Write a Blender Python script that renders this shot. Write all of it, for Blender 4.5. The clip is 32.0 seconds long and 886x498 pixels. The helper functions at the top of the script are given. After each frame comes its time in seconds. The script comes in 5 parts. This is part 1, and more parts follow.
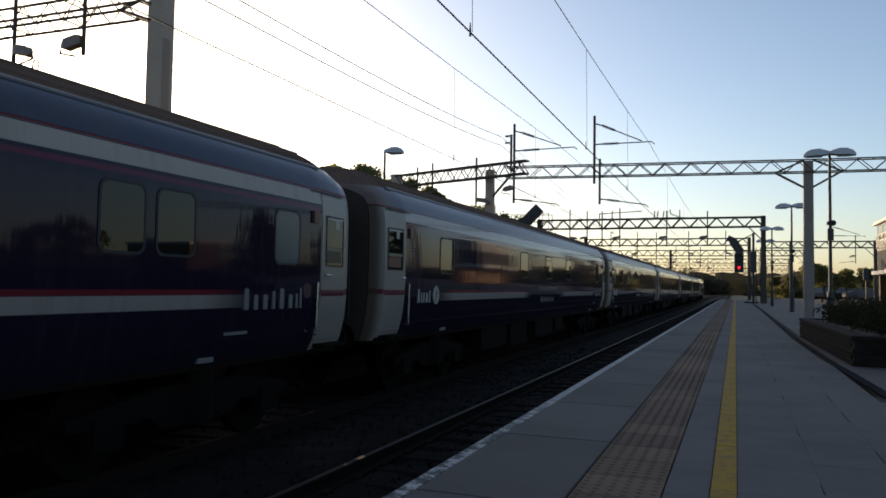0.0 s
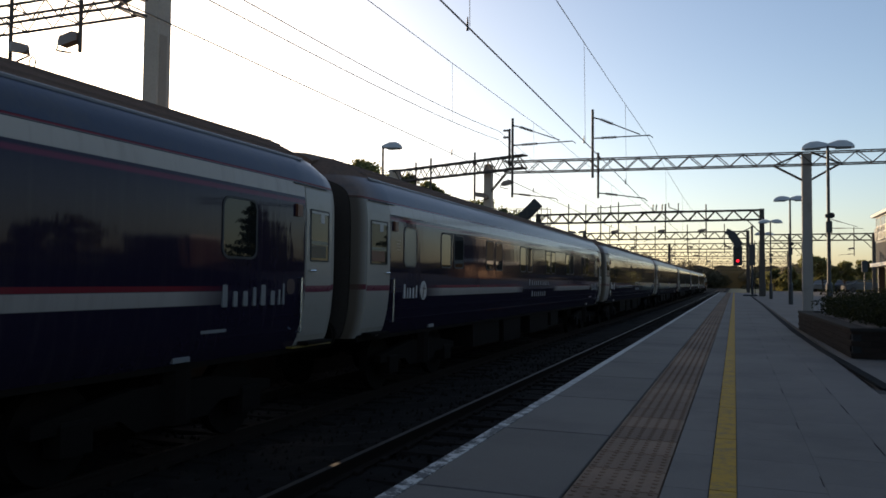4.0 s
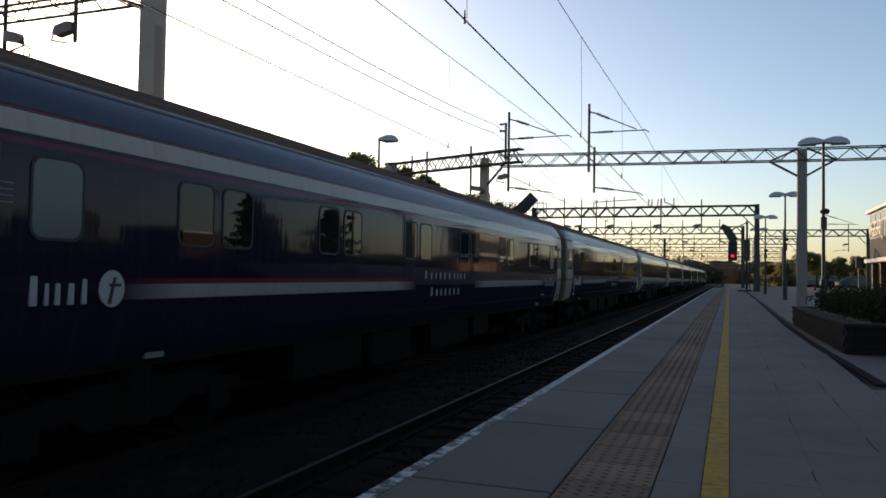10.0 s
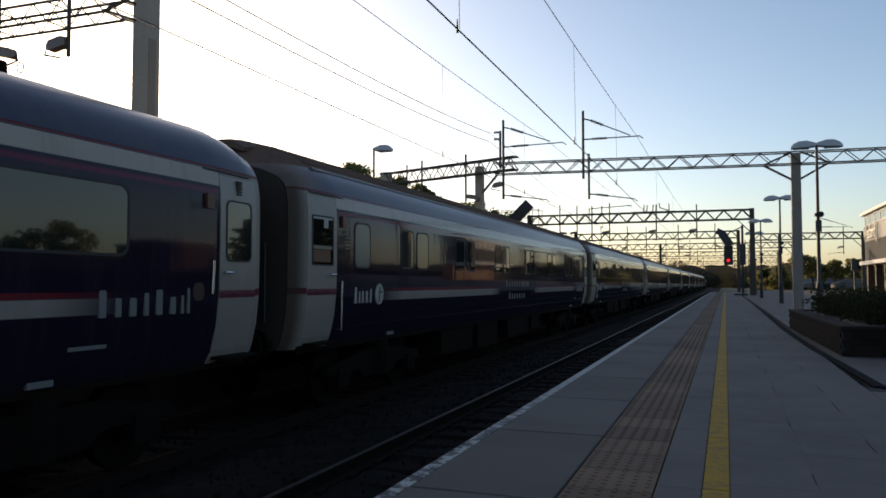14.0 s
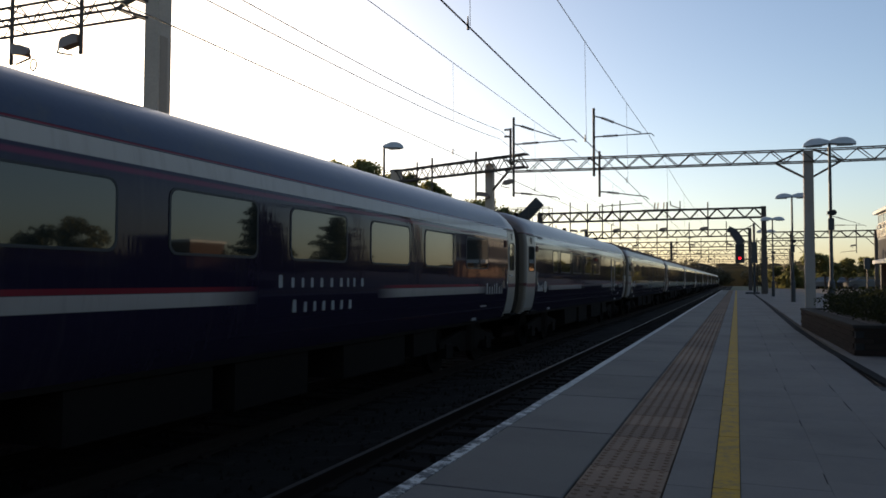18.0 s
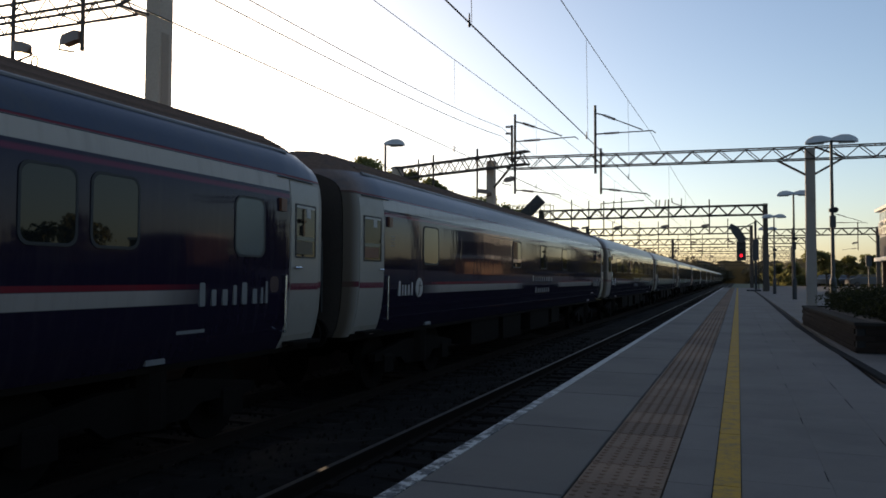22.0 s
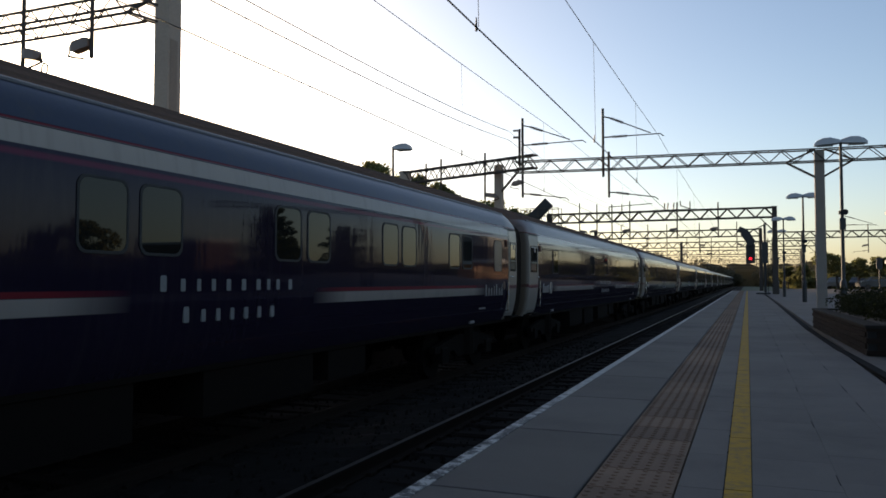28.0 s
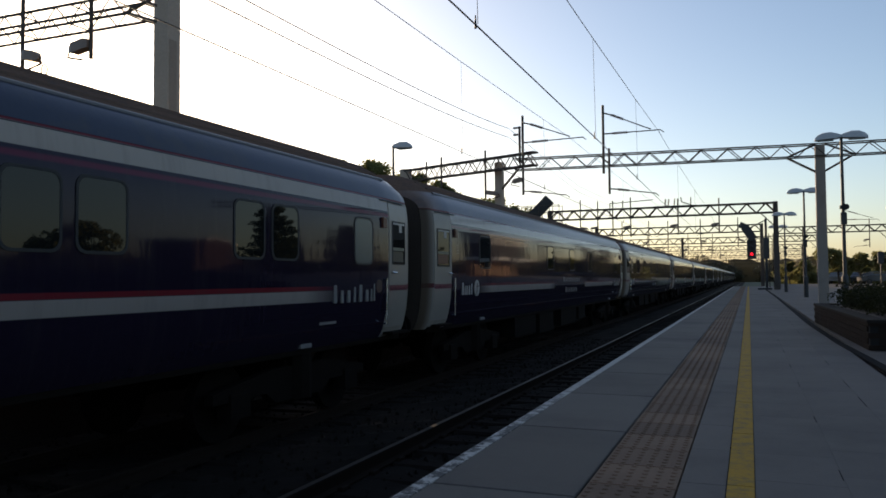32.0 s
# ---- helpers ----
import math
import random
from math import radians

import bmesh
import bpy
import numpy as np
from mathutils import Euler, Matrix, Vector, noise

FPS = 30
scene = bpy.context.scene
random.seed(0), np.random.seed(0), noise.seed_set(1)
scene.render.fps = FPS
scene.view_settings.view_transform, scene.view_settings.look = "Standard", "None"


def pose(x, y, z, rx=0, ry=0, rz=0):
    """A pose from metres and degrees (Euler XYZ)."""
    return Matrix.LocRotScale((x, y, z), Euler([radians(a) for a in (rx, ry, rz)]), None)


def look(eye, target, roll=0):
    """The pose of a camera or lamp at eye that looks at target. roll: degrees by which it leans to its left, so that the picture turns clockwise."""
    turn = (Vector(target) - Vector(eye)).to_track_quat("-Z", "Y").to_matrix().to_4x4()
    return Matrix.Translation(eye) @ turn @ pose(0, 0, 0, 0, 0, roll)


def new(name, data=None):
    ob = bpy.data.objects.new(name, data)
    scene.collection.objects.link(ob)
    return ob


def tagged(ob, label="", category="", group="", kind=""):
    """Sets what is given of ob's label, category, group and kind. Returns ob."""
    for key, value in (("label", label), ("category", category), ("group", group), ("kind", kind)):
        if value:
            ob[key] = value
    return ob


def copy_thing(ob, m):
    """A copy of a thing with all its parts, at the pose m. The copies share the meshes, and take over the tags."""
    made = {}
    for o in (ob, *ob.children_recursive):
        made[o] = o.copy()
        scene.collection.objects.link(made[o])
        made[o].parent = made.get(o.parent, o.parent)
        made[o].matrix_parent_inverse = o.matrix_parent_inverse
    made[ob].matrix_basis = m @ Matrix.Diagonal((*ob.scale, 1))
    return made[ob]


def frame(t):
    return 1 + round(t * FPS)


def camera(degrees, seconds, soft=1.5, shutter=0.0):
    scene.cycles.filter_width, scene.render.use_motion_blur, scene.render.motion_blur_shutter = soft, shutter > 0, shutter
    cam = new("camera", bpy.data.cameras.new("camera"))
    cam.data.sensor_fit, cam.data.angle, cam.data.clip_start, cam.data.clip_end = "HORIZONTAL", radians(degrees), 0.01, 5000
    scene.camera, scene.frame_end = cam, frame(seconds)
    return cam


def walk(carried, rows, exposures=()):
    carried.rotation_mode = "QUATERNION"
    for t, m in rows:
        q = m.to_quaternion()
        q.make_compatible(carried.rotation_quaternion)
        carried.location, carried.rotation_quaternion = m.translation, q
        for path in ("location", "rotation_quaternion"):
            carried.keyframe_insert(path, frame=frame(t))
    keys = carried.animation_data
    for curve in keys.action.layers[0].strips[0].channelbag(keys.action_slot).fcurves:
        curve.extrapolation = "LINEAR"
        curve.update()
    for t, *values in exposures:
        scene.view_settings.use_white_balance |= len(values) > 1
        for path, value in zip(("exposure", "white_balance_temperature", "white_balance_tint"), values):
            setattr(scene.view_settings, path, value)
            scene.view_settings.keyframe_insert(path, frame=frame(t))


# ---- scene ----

# ---------------------------------------------------------------- camera
EYE = (0.0, 0.0, 0.95)
EXPO, KELVIN, TINT = 1.0, 6650, 14
CAM_ROWS = [
    (0.0, 20.971, 2.748, 0.899), (0.5, 20.620, 2.582, 0.595), (1.0, 20.775, 2.427, 0.614),
    (1.5, 20.761, 2.581, 0.616), (2.0, 20.851, 2.604, 0.748), (2.5, 20.929, 2.413, 0.937),
    (3.0, 20.783, 2.511, 0.710), (3.5, 20.840, 2.472, 0.497), (5.5, 20.894, 2.176, 0.957),
    (6.0, 20.669, 2.208, 1.067), (6.5, 20.614, 2.134, 0.981), (7.0, 20.597, 2.074, 0.965),
    (7.5, 20.722, 1.995, 1.268), (8.0, 20.514, 2.121, 1.164), (8.5, 20.352, 2.118, 0.963),
    (9.0, 20.377, 1.905, 0.801), (9.5, 20.371, 1.779, 0.781), (10.0, 20.544, 1.881, 0.885),
    (10.5, 20.667, 1.918, 0.901), (11.0, 20.583, 1.974, 0.791), (11.5, 20.549, 1.812, 0.781),
    (12.0, 20.448, 1.772, 0.835), (12.5, 20.323, 2.006, 0.865), (13.0, 20.254, 2.665, 0.421),
    (13.5, 20.288, 2.311, 0.083), (14.0, 20.265, 2.537, -0.022), (14.5, 20.487, 2.314, 0.069),
    (16.5, 20.861, 2.234, 0.140), (17.0, 20.751, 2.204, 0.140), (17.5, 21.133, 2.113, 0.228),
    (18.0, 21.014, 2.337, 0.168), (18.5, 20.981, 2.288, 0.035), (19.0, 21.127, 2.202, -0.000),
    (19.5, 21.361, 2.196, 0.205), (20.0, 21.446, 1.983, 0.226), (20.5, 21.111, 2.163, 0.260),
    (21.0, 21.210, 1.982, 0.089), (21.5, 21.127, 2.209, 0.176), (22.0, 21.105, 2.123, 0.217),
    (22.5, 21.271, 2.151, 0.261), (23.0, 21.344, 2.232, 0.115), (23.5, 21.407, 2.091, 0.132),
    (24.0, 21.303, 2.145, 0.165), (24.5, 21.481, 2.026, 0.237), (25.0, 21.463, 2.136, 0.343),
    (25.5, 21.326, 2.230, -0.023), (27.5, 21.739, 2.246, 0.248), (28.0, 21.706, 2.433, -0.011),
    (28.5, 21.674, 2.355, -0.040), (29.0, 21.617, 2.288, -0.211), (29.5, 21.703, 2.420, -0.176),
    (30.0, 21.721, 2.317, -0.201), (30.5, 21.590, 2.549, -0.220), (31.0, 21.650, 2.402, -0.489),
    (31.5, 21.600, 2.440, -0.534), (32.0, 21.782, 2.285, -0.480),
]
cam = camera(60.2, 32.0, soft=1.65)
walk(cam, [(t, pose(*EYE, 90 + p, 0, y) @ pose(0, 0, 0, 0, 0, r)) for t, y, p, r in CAM_ROWS], exposures=((0.0, EXPO, KELVIN, TINT), (32.0, EXPO, KELVIN, TINT)))

# ---------------------------------------------------------------- sky and sun
SUN_AZ, SUN_EL = -49.0, 10.5          # degrees from +y towards +x, and above the horizon
world = bpy.data.worlds.new("world")
scene.world = world
world.use_nodes = True
wn = world.node_tree.nodes
sky = wn.new("ShaderNodeTexSky")
sky.sky_type = "NISHITA"
sky.sun_disc = False
sky.sun_elevation = radians(SUN_EL)
sky.sun_rotation = radians(SUN_AZ)
sky.air_density, sky.dust_density, sky.ozone_density = 0.88, 1.4, 1.8
wn["Background"].inputs["Strength"].default_value = 0.10
world.node_tree.links.new(sky.outputs[0], wn["Background"].inputs["Color"])
sun = new("sun", bpy.data.lights.new("sun", "SUN"))
sun.data.energy, sun.data.angle, sun.data.color = 2.5, radians(0.6), (1.0, 0.76, 0.49)
sun_dir = Vector((math.sin(radians(SUN_AZ)) * math.cos(radians(SUN_EL)), math.cos(radians(SUN_AZ)) * math.cos(radians(SUN_EL)), math.sin(radians(SUN_EL))))
sun.matrix_world = look(sun_dir * 100, (0, 0, 0))


# ---------------------------------------------------------------- materials
def node(nt, kind, **kw):
    n = nt.nodes.new(kind)
    for k, v in kw.items():
        n.inputs[k].default_value = v
    return n


def math_node(nt, op, a, b=None, clamp=False):
    n = nt.nodes.new("ShaderNodeMath")
    n.operation, n.use_clamp = op, clamp
    for i, s in enumerate((a, b)):
        if s is None:
            continue
        if isinstance(s, (int, float)):
            n.inputs[i].default_value = s
        else:
            nt.links.new(s, n.inputs[i])
    return n.outputs[0]


def mix_node(nt, fac, a, b, blend="MIX"):
    n = nt.nodes.new("ShaderNodeMix")
    n.data_type, n.blend_type = "RGBA", blend
    for i, s in ((0, fac), (6, a), (7, b)):
        if isinstance(s, (int, float)):
            n.inputs[i].default_value = s
        elif isinstance(s, tuple):
            n.inputs[i].default_value = (*s, 1)
        else:
            nt.links.new(s, n.inputs[i])
    return n.outputs[2]


def ramp(nt, s, lo, hi):
    n = nt.nodes.new("ShaderNodeMapRange")
    n.clamp = True
    nt.links.new(s, n.inputs[0])
    n.inputs[1].default_value, n.inputs[2].default_value = lo, hi
    return n.outputs[0]


def band(nt, s, lo, hi, soft=0.004):
    """1 where s lies between lo and hi."""
    return math_node(nt, "MULTIPLY", ramp(nt, s, lo - soft, lo + soft), ramp(nt, s, hi + soft, hi - soft))


def noise_tex(nt, co, scale, detail=4.0, rough=0.6):
    n = node(nt, "ShaderNodeTexNoise", Scale=scale, Detail=detail, Roughness=rough)
    nt.links.new(co, n.inputs["Vector"])
    return n.outputs["Fac"]


def start_mat(name, rough, metal=0.0, coat=0.0, ior=1.5):
    m = bpy.data.materials.new(name)
    m.use_nodes = True
    nt = m.node_tree
    b = nt.nodes["Principled BSDF"]
    b.inputs["Roughness"].default_value, b.inputs["Metallic"].default_value = rough, metal
    b.inputs["Coat Weight"].default_value, b.inputs["IOR"].default_value = coat, ior
    b.inputs["Coat Roughness"].default_value = 0.05
    co = nt.nodes.new("ShaderNodeTexCoord").outputs["Object"]
    return m, nt, b, co


def add_bump(nt, b, height, strength, distance=0.01):
    n = node(nt, "ShaderNodeBump", Strength=strength, Distance=distance)
    nt.links.new(height, n.inputs["Height"])
    nt.links.new(n.outputs[0], b.inputs["Normal"])


def mat(name, base, rough=0.6, metal=0.0, coat=0.0, var=0.25, coarse=1.5, fine=30.0, bump=0.15, tint=(0.5, 0.42, 0.34), dirt=0.3, piece=0.0, spec=0.5, rvar=0.25):
    """A paint, stone or metal with stains at one scale and grain at another."""
    m, nt, b, co = start_mat(name, rough, metal, coat)
    b.inputs["Specular IOR Level"].default_value = spec
    big, small = noise_tex(nt, co, coarse), noise_tex(nt, co, fine, 6.0)
    k = math_node(nt, "ADD", math_node(nt, "MULTIPLY", math_node(nt, "SUBTRACT", small, 0.5), var * 1.6), 1.0)
    k = math_node(nt, "ADD", k, math_node(nt, "MULTIPLY", math_node(nt, "SUBTRACT", big, 0.5), var))
    if piece:
        r = nt.nodes.new("ShaderNodeObjectInfo").outputs["Random"]
        k = math_node(nt, "ADD", k, math_node(nt, "MULTIPLY", math_node(nt, "SUBTRACT", r, 0.5), piece))
    grey = nt.nodes.new("ShaderNodeCombineColor")
    for i in range(3):
        nt.links.new(k, grey.inputs[i])
    col = mix_node(nt, 1.0, base, grey.outputs[0], "MULTIPLY")
    stain = math_node(nt, "MULTIPLY", ramp(nt, big, 0.55, 0.75), dirt)
    col = mix_node(nt, stain, col, tuple(c * d for c, d in zip(base, tint)))
    nt.links.new(col, b.inputs["Base Color"])
    rr = math_node(nt, "ADD", math_node(nt, "MULTIPLY", math_node(nt, "SUBTRACT", small, 0.5), rvar), rough, True)
    nt.links.new(rr, b.inputs["Roughness"])
    if bump:
        add_bump(nt, b, small, bump)
    return m


def glow(name, color, strength):
    m, nt, b, co = start_mat(name, 0.4)
    b.inputs["Base Color"].default_value = (*color, 1)
    b.inputs["Emission Color"].default_value, b.inputs["Emission Strength"].default_value = (*color, 1), strength
    return m


NAVY, WHITE_PAINT, RED_PAINT, MAROON = (0.0120, 0.0085, 0.0175), (0.40, 0.335, 0.275), (0.16, 0.018, 0.024), (0.12, 0.014, 0.034)


RIPPLE = 0.0042       # how far the coach panels bulge, in metres


def livery(name, length, gaps, door):
    """Dark blue coach side: white band under the cantrail, red lines, a lower white stripe that fades out, white ends."""
    m, nt, b, co = start_mat(name, 0.05)
    # Violet tint of the reflections stands in for a purple-grey eastern sky.
    b.inputs["Specular Tint"].default_value = (0.95, 0.90, 1.0, 1)
    xyz = nt.nodes.new("ShaderNodeSeparateXYZ")
    nt.links.new(co, xyz.inputs[0])
    y, z = xyz.outputs[1], xyz.outputs[2]
    big, small = noise_tex(nt, co, 0.8), noise_tex(nt, co, 14.0, 6.0)
    blue = mix_node(nt, small, NAVY, tuple(c * 1.5 for c in NAVY))
    (a0, a1), (b0, b1) = gaps
    along = math_node(nt, "ADD", band(nt, y, a0, a1, 0.45), band(nt, y, b0, b1, 0.45), True)
    col = mix_node(nt, math_node(nt, "MULTIPLY", band(nt, z, 1.585, 1.728), along), blue, (0.29, 0.245, 0.215))
    col = mix_node(nt, math_node(nt, "MULTIPLY", band(nt, z, 1.733, 1.785), along), col, RED_PAINT)
    col = mix_node(nt, band(nt, z, 2.835, 2.885, 0.012), col, MAROON)
    col = mix_node(nt, band(nt, z, 2.925, 3.112), col, WHITE_PAINT)
    ends = math_node(nt, "SUBTRACT", 1.0, band(nt, y, door, length - door))
    col = mix_node(nt, ends, col, (0.27, 0.235, 0.20))
    col = mix_node(nt, math_node(nt, "MULTIPLY", ends, band(nt, z, 1.72, 1.80)), col, MAROON)
    col = mix_node(nt, band(nt, z, 3.114, 3.136), col, RED_PAINT)
    # Thin shadow under the gutter, put into the paint.
    col = mix_node(nt, band(nt, z, 3.100, 3.110, 0.002), col, (0.01, 0.008, 0.008))
    streak_co = nt.nodes.new("ShaderNodeVectorMath")
    streak_co.operation = "MULTIPLY"
    nt.links.new(co, streak_co.inputs[0])
    streak_co.inputs[1].default_value = (1, 6, 0.6)
    streak = noise_tex(nt, streak_co.outputs[0], 1.4, 5.0)
    grime = math_node(nt, "MULTIPLY", ramp(nt, streak, 0.5, 0.8), 0.24)
    col = mix_node(nt, grime, col, (0.06, 0.05, 0.045))
    tip = math_node(nt, "SUBTRACT", 1.0, ramp(nt, y, 0.42, 0.62))
    col = mix_node(nt, math_node(nt, "MULTIPLY", tip, 0.88), col, (0.055, 0.036, 0.022))
    nt.links.new(col, b.inputs["Base Color"])
    shine = math_node(nt, "ADD", math_node(nt, "MULTIPLY", big, 0.07), 0.02)
    nt.links.new(math_node(nt, "ADD", shine, math_node(nt, "MULTIPLY", ends, 0.35)), b.inputs["Roughness"])
    nt.links.new(math_node(nt, "SUBTRACT", 0.29, math_node(nt, "MULTIPLY", ends, 0.22)), b.inputs["Specular IOR Level"])
    panel_co = nt.nodes.new("ShaderNodeVectorMath")
    panel_co.operation = "MULTIPLY"
    nt.links.new(co, panel_co.inputs[0])
    panel_co.inputs[1].default_value = (1, 1.0, 0.22)
    add_bump(nt, b, math_node(nt, "ADD", noise_tex(nt, panel_co.outputs[0], 3.4, 3.0), math_node(nt, "MULTIPLY", noise_tex(nt, co, 0.9, 1.0), 0.8)), 0.5, RIPPLE)
    return m


def roof_paint(name, sooty=3.455):
    """Blue at the shoulder, brown brake dust and soot on the crown."""
    m, nt, b, co = start_mat(name, 0.35)
    xyz = nt.nodes.new("ShaderNodeSeparateXYZ")
    nt.links.new(co, xyz.inputs[0])
    small, big = noise_tex(nt, co, 20.0, 6.0), noise_tex(nt, co, 1.2)
    blue = mix_node(nt, small, (0.038, 0.045, 0.070), (0.052, 0.060, 0.090))
    crown = mix_node(nt, small, (0.105, 0.062, 0.045), (0.21, 0.135, 0.10))
    edge = math_node(nt, "ADD", xyz.outputs[2], math_node(nt, "MULTIPLY", math_node(nt, "SUBTRACT", big, 0.5), 0.02))
    col = mix_node(nt, ramp(nt, edge, sooty, sooty + 0.025), blue, crown)
    col = mix_node(nt, math_node(nt, "SUBTRACT", 1.0, ramp(nt, xyz.outputs[1], 0.55, 1.25)), col, crown)
    col = mix_node(nt, math_node(nt, "MULTIPLY", ramp(nt, noise_tex(nt, co, 2.6, 6.0, 0.7), 0.50, 0.66), 0.55), col, (0.075, 0.07, 0.07))
    nt.links.new(col, b.inputs["Base Color"])
    nt.links.new(math_node(nt, "ADD", math_node(nt, "MULTIPLY", ramp(nt, edge, sooty - 0.005, sooty + 0.045), 0.45), 0.28), b.inputs["Roughness"])
    gloss = math_node(nt, "MULTIPLY", math_node(nt, "SUBTRACT", 1.0, ramp(nt, edge, sooty, sooty + 0.025)), 0.32)
    nt.links.new(gloss, b.inputs["Specular IOR Level"])
    add_bump(nt, b, small, 0.1)
    return m


def paving(name, base, piece=0.16):
    m = mat(name, base, 0.75, var=0.34, coarse=1.1, fine=60.0, bump=0.25, dirt=0.35, tint=(0.6, 0.6, 0.62), piece=piece, spec=0.2)
    nt = m.node_tree
    b = nt.nodes["Principled BSDF"]
    place = nt.nodes.new("ShaderNodeNewGeometry").outputs["Position"]
    blot, spot = noise_tex(nt, place, 0.55, 5.0, 0.65), noise_tex(nt, place, 6.0, 3.0)
    was = b.inputs["Base Color"].links[0].from_socket
    dark = mix_node(nt, math_node(nt, "MULTIPLY", ramp(nt, blot, 0.46, 0.64), 0.6), was, tuple(c * 0.55 for c in base))
    gum = mix_node(nt, math_node(nt, "MULTIPLY", ramp(nt, spot, 0.70, 0.74), 0.5), dark, tuple(c * 0.5 for c in base))
    nt.links.new(gum, b.inputs["Base Color"])
    return m


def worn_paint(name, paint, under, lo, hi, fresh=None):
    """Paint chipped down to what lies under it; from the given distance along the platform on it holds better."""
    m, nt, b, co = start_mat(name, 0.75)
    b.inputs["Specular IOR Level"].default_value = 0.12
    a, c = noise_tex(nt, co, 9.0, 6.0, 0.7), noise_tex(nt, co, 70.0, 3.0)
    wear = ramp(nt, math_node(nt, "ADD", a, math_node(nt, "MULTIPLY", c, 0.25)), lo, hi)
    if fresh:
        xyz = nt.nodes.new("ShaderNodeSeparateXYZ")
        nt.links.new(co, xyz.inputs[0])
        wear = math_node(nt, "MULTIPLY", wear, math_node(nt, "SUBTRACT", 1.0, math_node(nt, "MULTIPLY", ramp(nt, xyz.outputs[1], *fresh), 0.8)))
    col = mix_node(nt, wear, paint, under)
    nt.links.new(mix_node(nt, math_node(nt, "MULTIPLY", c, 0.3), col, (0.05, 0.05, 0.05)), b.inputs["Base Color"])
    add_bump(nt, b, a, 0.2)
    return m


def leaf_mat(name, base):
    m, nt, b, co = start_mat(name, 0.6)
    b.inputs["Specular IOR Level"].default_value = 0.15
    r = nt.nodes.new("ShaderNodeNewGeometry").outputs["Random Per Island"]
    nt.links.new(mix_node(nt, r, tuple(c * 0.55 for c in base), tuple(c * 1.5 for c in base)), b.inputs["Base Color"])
    tr = nt.nodes.new("ShaderNodeBsdfTranslucent")
    tr.inputs[0].default_value = (*(min(0.8, c * 2.4) for c in base), 1)
    mx = node(nt, "ShaderNodeMixShader", Fac=0.5)
    nt.links.new(b.outputs[0], mx.inputs[1])
    nt.links.new(tr.outputs[0], mx.inputs[2])
    nt.links.new(mx.outputs[0], nt.nodes["Material Output"].inputs["Surface"])
    return m


M_SIDE_A = livery("sleeper_livery", 23.0, ((3.3, 9.5), (13.5, 19.7)), 1.35)
M_SIDE_B = livery("single_window_sleeper_livery", 23.0, ((3.3, 9.45), (13.85, 19.7)), 1.35)
M_SIDE_2 = livery("day_coach_livery", 20.4, ((3.0, 8.3), (12.3, 17.2)), 1.33)
M_ROOF = roof_paint("roof_paint")
M_ROOF_DAY = roof_paint("slate_roof_paint", 3.71)
M_DOOR = mat("door_paint", (0.265, 0.23, 0.197), 0.3, rvar=0.03, var=0.06, coarse=2.0, fine=18.0, bump=0.03, dirt=0.45, tint=(0.55, 0.48, 0.4))
M_MAROON = mat("maroon_paint", MAROON, 0.3, coat=0.3, var=0.06, dirt=0.1, bump=0.02)
M_LETTER = mat("white_lettering", (0.32, 0.305, 0.295), 0.35, var=0.12, bump=0.0, dirt=0.15)
M_NAMEMARK = mat("thin_white_lettering", (0.19, 0.185, 0.185), 0.4, var=0.25, bump=0.0, dirt=0.3)
M_RUBBER = mat("black_rubber", (0.012, 0.012, 0.013), 0.55, var=0.2, bump=0.05)
M_BELLOWS = mat("black_bellows", (0.007, 0.0062, 0.0058), 0.95, var=0.3, bump=0.1, spec=0.08)
# Darker than real grime: stands in for the black shade under the coaches.
M_UNDER = mat("underframe_grime_and_shade", (0.0095, 0.0068, 0.0053), 0.9, var=0.4, coarse=4, fine=40, bump=0.3, spec=0.06)
M_SOOT = mat("sooty_brown", (0.055, 0.041, 0.032), 0.85, var=0.4, coarse=3, fine=30, bump=0.2, spec=0.2)
M_PLATE = mat("dirty_slate_plate", (0.10, 0.095, 0.095), 0.8, var=0.5, coarse=4, fine=25, bump=0.4, spec=0.2)
M_CROWN = mat("brake_dust_brown", (0.13, 0.082, 0.06), 0.85, var=0.35, coarse=2, fine=20, bump=0.2, spec=0.2)
M_CHROME = mat("rail_chrome", (0.65, 0.65, 0.66), 0.22, metal=1.0, var=0.08, bump=0.0, dirt=0.1)
M_RAILGREY = mat("dull_rail_steel", (0.30, 0.29, 0.28), 0.45, metal=0.3, var=0.2, bump=0.0)
M_YELLOW = mat("yellow_paint", (0.16, 0.10, 0.015), 0.5, var=0.2, dirt=0.3)
M_ORANGE = mat("orange_panel", (0.115, 0.034, 0.014), 0.4, var=0.5, coarse=5.0)
M_GLASS, _nt, _b, _co = start_mat("coach_glass", 0.015, coat=0.7, ior=1.5)
_b.inputs["Base Color"].default_value = (0.012, 0.014, 0.013, 1)
_b.inputs["Specular IOR Level"].default_value = 0.5
M_GLASS_DARK, _nt, _b, _co = start_mat("sleeper_glass", 0.015, coat=0.08, ior=1.42)
_b.inputs["Base Color"].default_value = (0.008, 0.009, 0.009, 1)
M_GLASS_DOOR, _nt, _b, _co = start_mat("droplight_glass", 0.02, ior=1.36)
_b.inputs["Base Color"].default_value = (0.012, 0.011, 0.009, 1)
M_FROST, _nt, _b, _co = start_mat("frosted_glass", 0.18)
_b.inputs["Base Color"].default_value = (0.085, 0.104, 0.108, 1)
M_CONCRETE = mat("mast_concrete", (0.42, 0.335, 0.262), 0.85, var=0.25, coarse=1.5, fine=25, bump=0.25)
